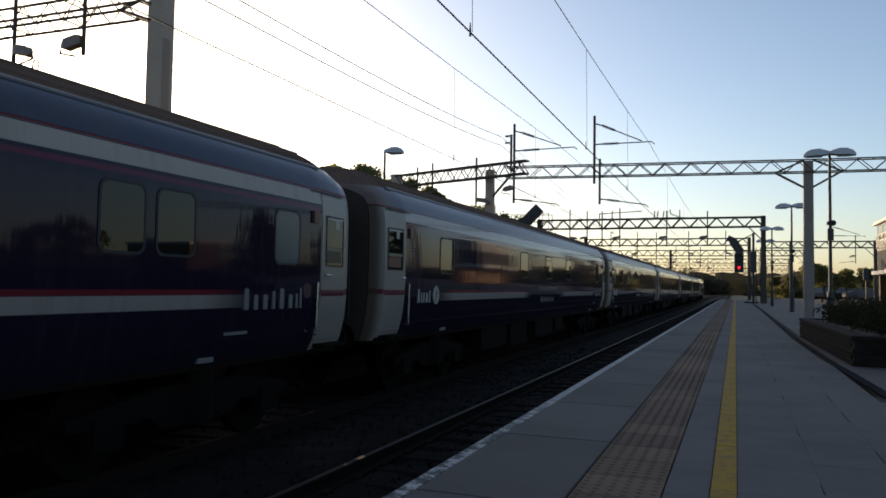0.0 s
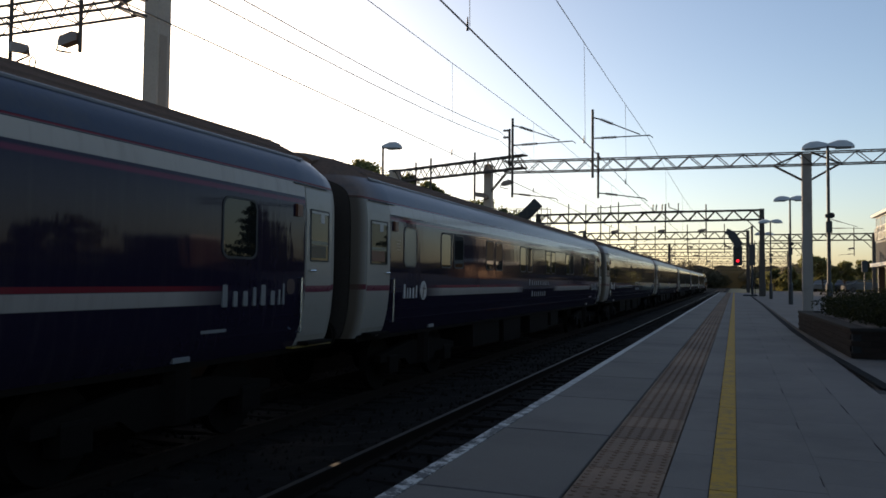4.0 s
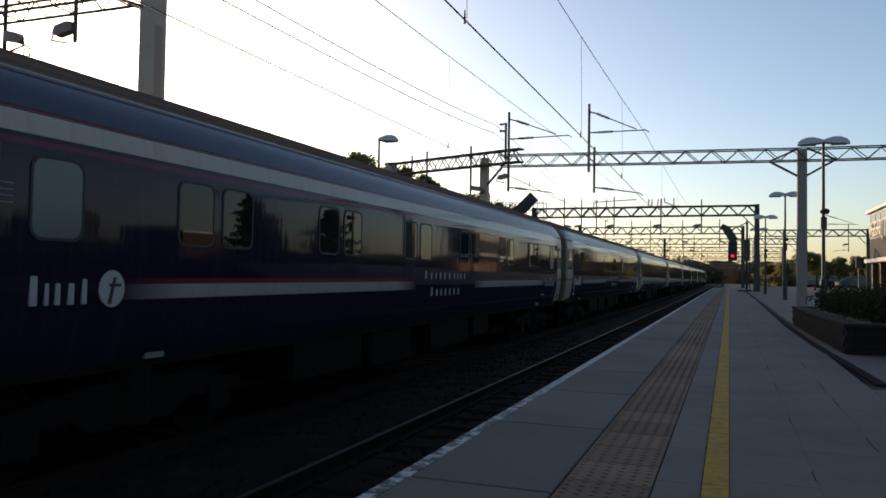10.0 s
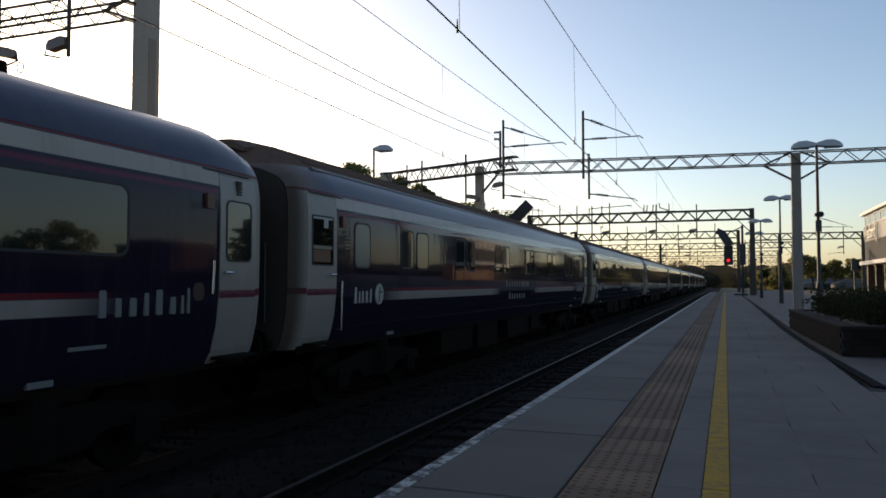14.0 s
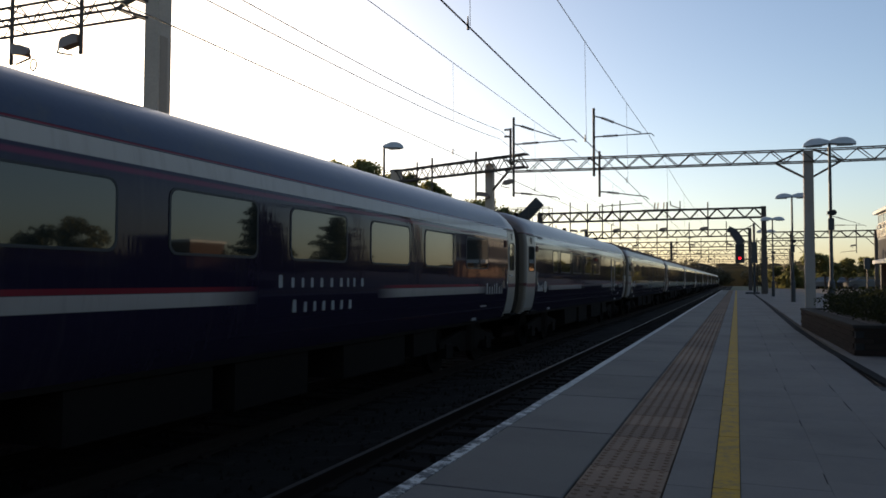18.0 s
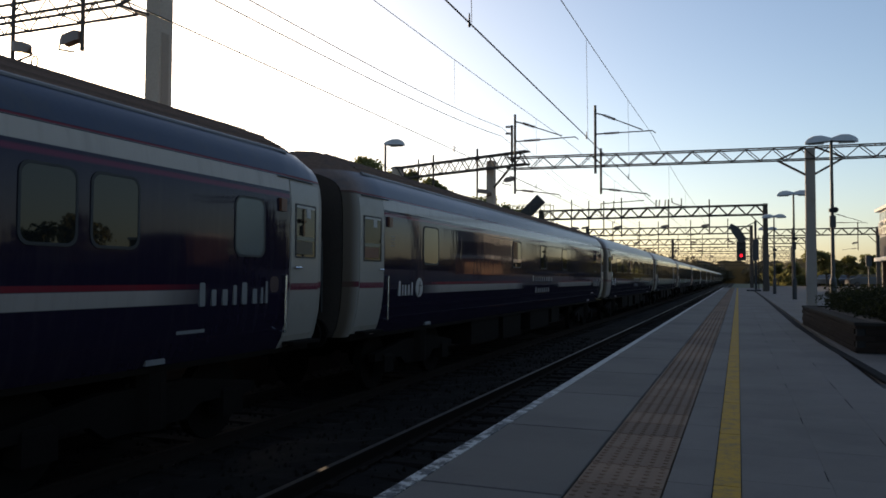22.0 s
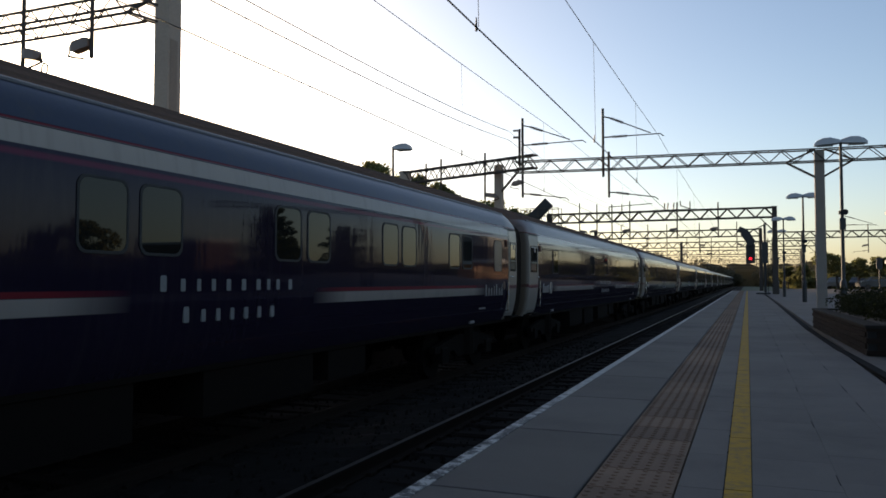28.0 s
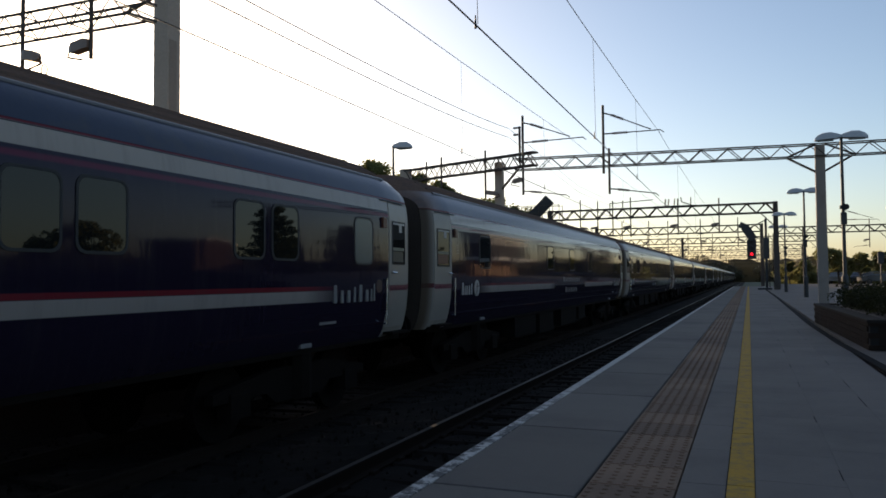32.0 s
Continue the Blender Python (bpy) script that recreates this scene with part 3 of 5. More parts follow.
def mast(parent, x, y, z1, w=0.30, flange=0.30, z0=-1.1, material=None):
    """A broad concrete or steel mast; its panel strip is laid on separately."""
    material = material or M_CONCRETE
    s = Shape()
    a, b = w / 2, flange / 2
    prof = [(-a, -b), (a, -b), (a, b), (-a, b)]
    s.loft([[(x + p * k, y + q * k, z) for p, q in prof] for z, k in ((z0, 1.06), (z1 - 0.02, 1.0), (z1, 0.94))])
    return part("mast", s, material, parent, "tall pale concrete mast" if material in (M_CONCRETE, M_CONCRETE_GREY) else "grey steel post")


def drop(parent, x, y, z0, z1, arms=(), r=0.045):
    """A vertical drop tube with its arms: (z at tube, reach, z at end, kind)."""
    tube = part("drop_tube", Shape().tube((x, y, z0), (x, y, z1), r, n=8), M_STEEL, parent)
    for za, reach, ze, kind in arms:
        sg = 1 if reach > 0 else -1
        i0 = Vector((x + sg * 0.10, y, za))
        i1 = Vector((x + reach, y, ze))
        m0, m1 = i0 + (i1 - i0) * 0.12, i0 + (i1 - i0) * 0.40
        arm = Shape().tube((x, y, za), m0, 0.028, n=6).tube(m1, i1, 0.022, n=6)
        if kind == "reg":
            arm.tube(i1, i1 + Vector((sg * 0.12, 0, -0.10)), 0.018, n=6)
        a = part("arm", arm, M_STEEL, tube, "thin steel registration arm")
        part("insulator", insulator(m0, m1, 0.06), M_INSUL, tube, "brown ribbed insulator")
    return tube


def feeder(parent, x, y, z, reach):
    """A boxed brown registration insulator with a hooked end."""
    sg = 1 if reach > 0 else -1
    s = Shape()
    s.loft([[(x + sg * d, y - 0.08 * k, z + dz - 0.09 * k), (x + sg * d, y + 0.08 * k, z + dz - 0.09 * k), (x + sg * d, y + 0.08 * k, z + dz + 0.09 * k), (x + sg * d, y - 0.08 * k, z + dz + 0.09 * k)]
            for d, k, dz in ((0.03, 0.8, 0.02), (0.12, 1.0, 0.02), (abs(reach) * 0.8, 1.0, -0.03), (abs(reach), 0.45, -0.05))])
    part("insulator_box", s, M_INSUL, parent, "brown insulator housing")
    hook = Shape().tube((x + reach, y, z - 0.05), (x + reach + sg * 0.05, y, z - 0.16), 0.015, n=6).tube((x + reach + sg * 0.05, y, z - 0.16), (x + reach - sg * 0.3, y, z - 0.24), 0.018, n=6)
    part("hook_arm", hook, M_STEEL, parent)


def knee(s, x, y, z, dx, dz, y2=None):
    return s.beam((x, y, z), (x + dx, y2 if y2 is not None else y, z + dz), 0.07, 0.07)


g0 = thing("catenary_gantry", "tall concrete mast carrying a steel lattice beam over the tracks", "gantry", "overhead line gantries")
mast(g0, -8.92, 10.0, 7.6, 0.28, 0.30)
# Raised flat strip; its darker colour stands in for the shade of a recess.
part("panel", Shape().box(-8.777, -8.767, 9.89, 10.06, -0.5, 4.95), M_RECESS_SHADE, g0, "flat strip on the mast with recess shade in its colour")
part("lattice_beam", lattice(Shape(), (-9.6, 10.0), (-26, 10.0), 5.45, 0.33, 0.46, 0.62, 0.024), M_STEEL, g0)
for zz, yy, dz in ((5.47, 9.77, -0.22), (5.77, 9.77, -0.25), (5.47, 10.23, -0.22), (5.77, 10.23, -0.25), (5.47, 9.8, 0.24)):
    part("knee_brace", Shape().beam((-9.6, yy, zz), (-9.0, 10 + (yy - 10) * 0.6, zz + dz), 0.045, 0.045), M_STEEL, g0)
for xx, zb in ((-10.3, 4.75), (-11.91, 4.72)):
    t_ = drop(g0, xx, 9.72, zb, 6.2, (), 0.034)
    feeder(t_, xx, 9.72, zb + 0.24, -0.48 if xx > -11 else 0.42)
ring = Shape()
for i in range(16):
    a, b = 2 * math.pi * i / 16, 2 * math.pi * (i + 1) / 16
    ring.tube((-11.355 + 0.075 * math.cos(a), 9.7, 4.664 + 0.10 * math.sin(a)), (-11.355 + 0.075 * math.cos(b), 9.7, 4.664 + 0.10 * math.sin(b)), 0.014, n=5)
part("wire_loop", ring, M_WIRE, g0, "loop of hanging jumper wire")

g1 = thing("catenary_gantry", "steel lattice portal beam on concrete masts spanning the tracks", "gantry", "overhead line gantries")
mast(g1, 2.43, 30.0, 5.58, 0.31, 0.31, z0=0.0, material=M_CONCRETE_GREY)
mast(g1, -9.46, 30.0, 5.75, 0.31, 0.31)
mast(g1, -14.35, 31.45, 5.95, 0.42, 0.4)
part("lattice_beam", lattice(Shape(), (2.6, 30.0), (-8.4, 28.75), 5.2, 0.43, 0.40, 0.95, 0.027), M_STEEL, g1)
part("lattice_beam", lattice(Shape(), (2.6, 30.0), (14.0, 30.6), 5.2, 0.43, 0.40, 0.95, 0.027), M_STEEL, g1)
part("lattice_beam", lattice(Shape(), (-7.6, 28.85), (-14.6, 31.5), 5.38, 0.50, 0.26, 0.74, 0.042), M_STEEL, g1)
for args in ((1.35, 29.9, 5.2, 0.95, -0.55, 30.0), (3.5, 30.05, 5.2, -0.95, -0.55, 30.0), (-8.5, 29.2, 5.22, -0.85, -0.6, 29.95)):
    part("knee_brace", knee(Shape(), *args), M_STEEL, g1)
for a_, b_ in (((1.35, 29.85, 5.2), (2.3, 29.9, 5.62)), ((3.5, 29.9, 5.2), (2.6, 29.9, 5.62))):
    part("knee_brace", Shape().beam(a_, b_, 0.06, 0.06), M_STEEL, g1)
T1 = drop(g1, -8.05, 28.6, 4.20, 7.3, ((7.02, 1.85, 6.35, "tie"), (6.24, 2.35, 6.28, "reg"), (4.35, 1.7, 4.12, "reg")), 0.05)
feeder(T1, -8.05, 28.6, 4.78, -0.45)
T2 = drop(g1, -5.0, 28.95, 4.9, 7.5, ((7.2, 1.75, 6.45, "tie"), (6.4, 2.1, 6.4, "reg")), 0.05)
T3 = drop(g1, -4.85, 29.3, 4.15, 5.9, ((4.35, 1.7, 4.1, "reg"),), 0.045)
T4 = drop(g1, -8.26, 28.9, 5.5, 6.95, (), 0.05)
for zz in (6.9, 6.63):
    part("insulator", insulator((-8.26, 28.9, zz), (-8.52, 28.9, zz), 0.06), M_INSUL, T4, "brown ribbed insulator")
for xx, yy in ((-9.98, 29.75), (-12.27, 30.6)):
    t_ = drop(g1, xx, yy, 4.32, 6.25, (), 0.045)
    feeder(t_, xx, yy, 4.48, 0.55)
part("drop_tube", Shape().tube((-13.1, 30.9, 4.8), (-13.1, 30.9, 6.15), 0.04, n=8), M_STEEL, g1)


def portal(y, x0, x1, zb, depth, posts, drops, seed):
    r = random.Random(seed)
    g = thing("catenary_gantry", "distant steel lattice portal over the railway lines", "gantry", "overhead line gantries", at=pose(0, y, 0))
    part("lattice_beam", lattice(Shape(), (x0, 0), (x1, 0), zb, depth, 0.5, 1.35, 0.072), M_STEEL, g)
    for x in posts:
        mast(g, x, 0, zb + depth + 0.1, 0.34, 0.34, -1.1, M_STEEL)
        sg = 1 if x == x0 or x - x0 < 1 else -1
        part("knee_brace", knee(Shape(), x, 0, zb - 1.1, sg * 1.0, 1.05), M_STEEL, g)
    for x in drops:
        t = drop(g, x, -0.3, 4.2 + r.uniform(-0.1, 0.1), zb + depth + r.uniform(0.5, 0.9), ((4.4, 1.5 * r.choice((-1, 1)), 4.25, "reg"),), 0.05)
        if r.random() < 0.9:
            feeder(t, x, -0.3, 5.0, 0.6 * r.choice((-1, 1)))
    return g


G2 = portal(62, -15.2, 1.95, 5.75, 0.72, (1.95, -15.2), (-12.6, -11.2, -8.6, -5.0, -2.0, -10.0), 1)
portal(90, -16.5, 1.4, 5.9, 0.75, (1.4, -16.5), (-13.5, -10.5, -8.4, -4.9, -1.0), 2)
portal(97, 3.2, 14.6, 5.95, 0.72, (14.6, 6.0), (8.3, 12.6), 9)
portal(118, -24, 9.0, 5.9, 0.8, (9.0, -24, -9.0), (-18, -14, -11, -8.2, -4.8, 0.5, 3.5), 3)
cm = thing("cantilever_mast", "grey steel mast with a single cantilever arm", "mast", at=pose(7.3, 70, 0))
part("post", Shape().beam((0, 0, 0), (0, 0, 6.7), 0.2, 0.2), M_STEEL, cm)
drop(cm, 0.0, -0.2, 4.4, 6.9, ((6.3, 2.1, 5.6, "tie"), (5.55, 2.4, 5.5, "reg")), 0.05)
portal(150, -30, 9.0, 5.9, 0.8, (9.0, -30), (-20, -15, -11, -8, -4.8, 0.5, 4), 4)
portal(190, -34, 12.0, 5.9, 0.9, (12.0, -34), (-22, -15, -11, -8, -4.8, 2, 6), 5)
portal(245, -40, 16.0, 5.9, 1.0, (16.0, -40), (-22, -15, -8, -4.8, 4), 6)
portal(310, -50, 20.0, 5.9, 1.1, (20.0, -50), (-22, -12, -4.8, 6), 7)
# switchgear on top of the second portal
for xx in (-6.0, -5.75, -5.3, -5.05):
    part("insulator", insulator((xx, 0, 6.5), (xx + 0.06, 0, 7.1), 0.075), M_INSUL, G2, "brown post insulator")
part("insulator", insulator((-4.1, 0, 6.6), (-4.75, 0, 6.85), 0.06), M_INSUL, G2, "brown slanting insulator")
part("switch_post", Shape().tube((-4.05, 0, 6.3), (-4.05, 0, 7.15), 0.04).tube((-4.75, 0, 6.85), (-4.78, 0, 7.2), 0.04), M_STEEL, G2)
part("switch_bar", Shape().beam((-6.9, 0, 6.52), (-3.6, 0, 6.52), 0.1, 0.1).beam((-10.2, -0.4, 6.9), (-6.9, 0, 7.1), 0.06, 0.06).tube((-10.2, -0.4, 5.9), (-10.2, -0.4, 6.95), 0.04).tube((-9.2, -0.4, 6.3), (-9.2, -0.4, 7.1), 0.04), M_STEEL, G2)


def cable(name, label, pts, r, droppers=()):
    t = thing(name, label, "overhead wire")
    part("wire", Shape().path(pts, r), M_WIRE, t)
    for (x, y, z0, z1) in droppers:
        d = part("dropper", Shape().tube((x, y, z0), (x + 0.03, y, z1), 0.0045, n=4), M_WIRE, t)
        part("clip", Shape().tube((x, y, z1 - 0.05), (x, y, z1 + 0.12), 0.018, 0.008, 6), M_WIRE, d)
    return t


SUPPORTS = [-32, 30, 62, 90, 118, 150, 190, 245, 310]


def catenary(xs_, zm, zc, sag, low):
    """Messenger and contact wire of one track; xs_ is the offset at each support."""
    top, bottom, drops_ = [], [], []
    for k in range(len(SUPPORTS) - 1):
        y0, y1 = SUPPORTS[k], SUPPORTS[k + 1]
        for i in range(10):
            f = i / 10
            x, y = xs_[k] + (xs_[k + 1] - xs_[k]) * f, y0 + (y1 - y0) * f
            zt = zm - sag * ((y1 - y0) / 62) ** 2 * 4 * f * (1 - f)
            zb = zc - low * 4 * f * (1 - f) * ((y1 - y0) / 62) ** 2
            top.append((x, y, zt))
            bottom.append((x, y, zb))
    return top, bottom


def at_y(pts, y):
    for a, b in zip(pts, pts[1:]):
        if a[1] <= y <= b[1]:
            f = (y - a[1]) / (b[1] - a[1])
            return tuple(p + (q - p) * f for p, q in zip(a, b))


for nm, xs_, zm, zc, sag, low, ds in (
        ("platform track", [-2.97, -3.08, -3.0, -3.1, -3.0, -3.1, -3.0, -3.1, -3.0], 6.55, 3.90, 0.51, -0.19, (8.75, 16.6, 23.5, 38, 50)),
        ("train track", [-6.5, -6.56, -6.5, -6.6, -6.5, -6.6, -6.5, -6.6, -6.5], 6.61, 4.11, 0.366, 0.0, (17.7, 26.0, 44)),
        ("far track", [-11.8, -11.4, -11.8, -11.4, -11.8, -11.4, -11.8, -11.4, -11.6], 6.6, 4.2, 0.4, 0.05, (40, 50))):
    top, bottom = catenary(xs_, zm, zc, sag, low)
    if nm == "far track":
        top, bottom = top[10:], bottom[10:]
    dr = [(at_y(bottom, y)[0], y, at_y(top, y)[2], at_y(bottom, y)[2]) for y in ds]
    cable("messenger_wire", f"thin messenger wire with droppers above the {nm}", top, 0.0085, dr)
    cable("contact_wire", f"taut copper contact wire over the {nm}", bottom, 0.011 if "platform" in nm else 0.009)
for dz, y0 in ((6.13, 0), (5.78, 0)):
    pts = [(-8.9 + 0.2 * (i / 36), -30 + 58.9 * i / 36, dz + 0.13 + 0.64 * (abs(-30 + 58.9 * i / 36) / 28.9) ** 3.5) for i in range(37)]
    cable("feeder_wire", "bare feeder wire running to the gantry insulators", pts, 0.012)
    cable("feeder_wire", "bare feeder wire continuing along the line", [(-8.7, 29, dz + 0.77), (-9.3, 45, dz + 0.3), (-9.8, 62, dz + 0.8), (-10, 90, dz + 0.8), (-10, 150, dz + 0.7)], 0.010)


# ---------------------------------------------------------------- lamps
def lamp_head(sign):
    rings = []
    for d, w, h0, h1 in ((0.06, 0.04, 0.0, 0.05), (0.18, 0.13, -0.05, 0.10), (0.42, 0.18, -0.075, 0.165), (0.66, 0.18, -0.085, 0.155), (0.82, 0.14, -0.09, 0.09), (0.92, 0.06, -0.09, -0.01)):
        d *= 0.87
        rings.append([(sign * d, -w, h0 + 0.02), (sign * d, -w * 0.6, h1 * 0.8), (sign * d, 0, h1), (sign * d, w * 0.6, h1 * 0.8), (sign * d, w, h0 + 0.02), (sign * d, w * 0.5, h0), (sign * d, -w * 0.5, h0)])
    return Shape().loft(rings)


def lamp(x, y, h, heads, base=0.0, dark=True):
    lb = "tall platform lamp post with twin curved grey heads" if len(heads) == 2 else "platform lamp post with a single curved grey head"
    t = thing("platform_lamp", lb, "lamp post", "platform lamps", at=pose(x, y, base))
    m = M_DARKSTEEL
    part("pole", Shape().tube((0, 0, 0.9), (0, 0, h), 0.055, 0.04, 10), m, t, smooth=True)
    part("base_sleeve", Shape().tube((0, 0, 0), (0, 0, 0.92), 0.10, 0.095, 12).tube((0, 0, 0.92), (0, 0, 1.0), 0.095, 0.055, 12), m, t, smooth=True)
    for sg in heads:
        hd = part("lamp_head", lamp_head(sg), M_LAMPHEAD, t, "curved grey lamp head", smooth=True, at=pose(-sg * 0.1, 0, h - 0.02))
        part("diffuser", Shape().box(min(sg * 0.3, sg * 0.72), max(sg * 0.3, sg * 0.72), -0.1, 0.1, -0.098, -0.07), M_FROST, hd, "unlit clear lamp cover")
    if len(heads) == 2:
        sp = part("loudspeaker", Shape().tube((0.05, -0.1, h - 2.05), (0.05, -0.26, h - 2.1), 0.05, 0.09, 10), m, t, smooth=True)
        part("bracket", Shape().box(-0.09, 0.09, -0.1, 0.07, h - 2.14, h - 2.04), m, t)
        part("junction_box", Shape().block(-0.08, 0.08, -0.16, -0.04, h - 2.6, h - 2.25, 0.02), m, t)
    return t


for yy, xx, hh in ((25.0, 2.6, 5.05), (38.6, 2.42, 4.88), (51.8, 2.12, 4.83), (65.0, 2.2, 4.86)):
    lamp(xx, yy, hh, (-1, 1))
lamp(-11.05, 23.2, 5.45 + 1.0, (1,), base=-1.0)
# Hidden platform inferred from its lamp; height, length and dark colour stop low sunlight.
tagged(part("island_platform", Shape().block(-10.2, -8.5, -90, 220, -1.2, 0.12, 0.03), M_OPENJOINT), "hidden dark platform beyond the train that blocks low sun", "platform", kind="structure")


# ---------------------------------------------------------------- signals
def signal():
    t = thing("signal", "tall colour light railway signal showing red", "signal", at=pose(0.95, 62.0, 0))
    part("post", Shape().tube((0.30, 0, 0), (0.30, 0, 5.3), 0.09, n=10).block(-0.35, 0.65, -0.3, 0.3, 0, 0.12, 0.03), M_DARKSTEEL, t)
    part("ladder", Shape().beam((0.5, 0.2, 0), (0.5, 0.2, 4.2), 0.05, 0.05).beam((0.8, 0.2, 0), (0.8, 0.2, 4.2), 0.05, 0.05), M_STEEL, t)
    hd = part("signal_head", Shape().block(-1.03, -0.38, -0.12, 0.12, 2.30, 3.85, 0.12), M_DARKSTEEL, t, "black signal head")
    for k, z in enumerate((2.66, 3.08, 3.5)):
        hood = Shape()
        for i in range(9):
            a0, a1 = radians(-10 + 200 * i / 9), radians(-10 + 200 * (i + 1) / 9)
            hood.add([(-0.71 + 0.16 * math.cos(a), y, z + 0.16 * math.sin(a)) for y in (-0.12, -0.42) for a in (a0, a1)], [(0, 1, 3, 2)])
        part("hood", hood, M_DARKSTEEL, hd)
        part("lens", Shape().tube((-0.71, -0.125, z), (-0.71, -0.14, z), 0.105, n=16), M_RED if k == 0 else M_DARKSTEEL, hd, "lit red lens" if k == 0 else "dark unlit lens")
    # No louvre known here: slats added to hide the red lens from the train.
    louvre = Shape()
    for i in range(9):
        louvre.box(-0.817 + 0.0264 * i, -0.815 + 0.0264 * i, -0.36, -0.142, 2.55, 2.77)
    part("louvre", louvre, M_DARKSTEEL, hd, "added black slats that keep the red lamp off the train")
    part("route_indicator", Shape().beam((-0.55, 0, 3.75), (-1.15, 0, 4.70), 0.34, 0.60).beam((-1.0, 0, 4.66), (-1.52, 0, 4.92), 0.32, 0.44), M_DARKSTEEL, t, "slanting row of unlit route lamps")
    part("arm", Shape().beam((0.30, 0, 5.2), (-0.9, 0, 4.6), 0.07, 0.07).beam((0.30, 0, 2.6), (-0.5, 0, 2.6), 0.1, 0.1), M_STEEL, t)
    part("relay_box", Shape().block(0.08, 0.52, -0.2, 0.2, 2.3, 3.9, 0.04), M_DARKSTEEL, t)


signal()
ds_ = thing("gantry_signal", "black signal with a slanting route indicator on a caged gantry end", "signal", at=pose(-16.0, 61.2, 5.2))
part("indicator", Shape().beam((-0.9, 0, 0.4), (1.0, 0, 2.25), 0.5, 0.85), M_DARKSTEEL, ds_, "slanting black route indicator")
for yy in (-0.6, 0.6):
    for zz in (0.5, 1.1, 1.7):
        part("cage_rail", Shape().beam((-1.6, yy, zz), (1.9, yy, zz), 0.05, 0.05), M_STEEL, ds_)
    for xx in (-1.6, -0.7, 0.2, 1.1, 1.9):
        part("cage_post", Shape().beam((xx, yy, 0), (xx, yy, 1.75), 0.05, 0.05), M_STEEL, ds_)
part("cage_floor", Shape().box(-1.6, 1.9, -0.6, 0.6, -0.05, 0.0), M_STEEL, ds_)
part("post", Shape().box(-0.15, 0.15, -0.15, 0.15, -6.3, 0), M_STEEL, ds_)


# ---------------------------------------------------------------- station building
def building():
    X, Y0, Y1 = 12.6, 70.0, 82.6
    t = thing("station_building", "grey station building with cream sign letters and white fascias", "building")
    part("upper_wall", Shape().block(X + 0.02, X + 3, Y0, Y1, 4.85, 7.3, 0.05), M_UPPERWALL, t, "grey cladding box")
    part("roof_edge", Shape().block(X - 0.35, X + 3.3, Y0 - 0.3, Y1 + 0.4, 7.3, 7.6, 0.05), M_FACADE, t, "white roof fascia")
    part("brick_band", Shape().box(X, X + 3, Y0 + 0.05, Y1 - 0.05, 2.95, 4.85), M_BROWNBRICK, t, "brown brick band")
    part("canopy_fascia", Shape().block(X - 0.5, X + 3, Y0 - 0.1, Y1 + 0.1, 2.62, 2.95, 0.03), M_FACADE, t, "white canopy fascia")
    part("ground_floor", Shape().box(X + 1.6, X + 3, Y0 + 0.2, Y1 - 0.5, 0, 2.62), M_ORANGEBRICK, t, "brick ground floor wall with sun glow in its colour")
    for i in range(4):
        y = Y1 - 0.4 - i * 4.2
        part("pillar", Shape().box(X + 0.1, X + 0.6, y - 0.25, y + 0.25, 0, 2.62), M_DARKSTEEL, t)
        if i < 3:
            w = part("shop_window", slab_yz(rounded(y - 3.6, y - 0.5, 0.3, 2.4, 0.02, 1), X + 1.54, X + 1.6), M_SHOPFRONT, t, "shop front with orange sun glow in its colour")
            part("window_frame", ring_yz(rounded(y - 3.7, y - 0.4, 0.2, 2.5, 0.02, 1), rounded(y - 3.6, y - 0.5, 0.3, 2.4, 0.02, 1), X + 1.5, X + 1.6), M_DARKSTEEL, w)
    for i in range(5):
        y = Y1 - 2.8 - i * 2.6
        w = part("window", slab_yz(rounded(y, y + 2.4, 6.4, 7.15, 0.02, 1), X - 0.01, X + 0.02), M_GLASSBLUE, t)
        part("window_frame", ring_yz(rounded(y - 0.08, y + 2.48, 6.32, 7.23, 0.02, 1), rounded(y, y + 2.4, 6.4, 7.15, 0.02, 1), X - 0.03, X + 0.02), M_FACADE, w)
    cu = bpy.data.curves.new("sign", "FONT")
    cu.body, cu.size, cu.extrude, cu.align_x = "Watford J", 1.75, 0.06, "LEFT"
    tmp = new("sign_source", cu)
    me = bpy.data.meshes.new_from_object(tmp.evaluated_get(bpy.context.evaluated_depsgraph_get()))
    bpy.data.objects.remove(tmp)
    me.materials.clear()
    me.materials.append(M_SIGN)
    part("sign_letters", me, None, t, "cream raised sign letters", at=pose(X - 0.16, Y1 - 0.6, 5.0, 90, 0, -90))


building()


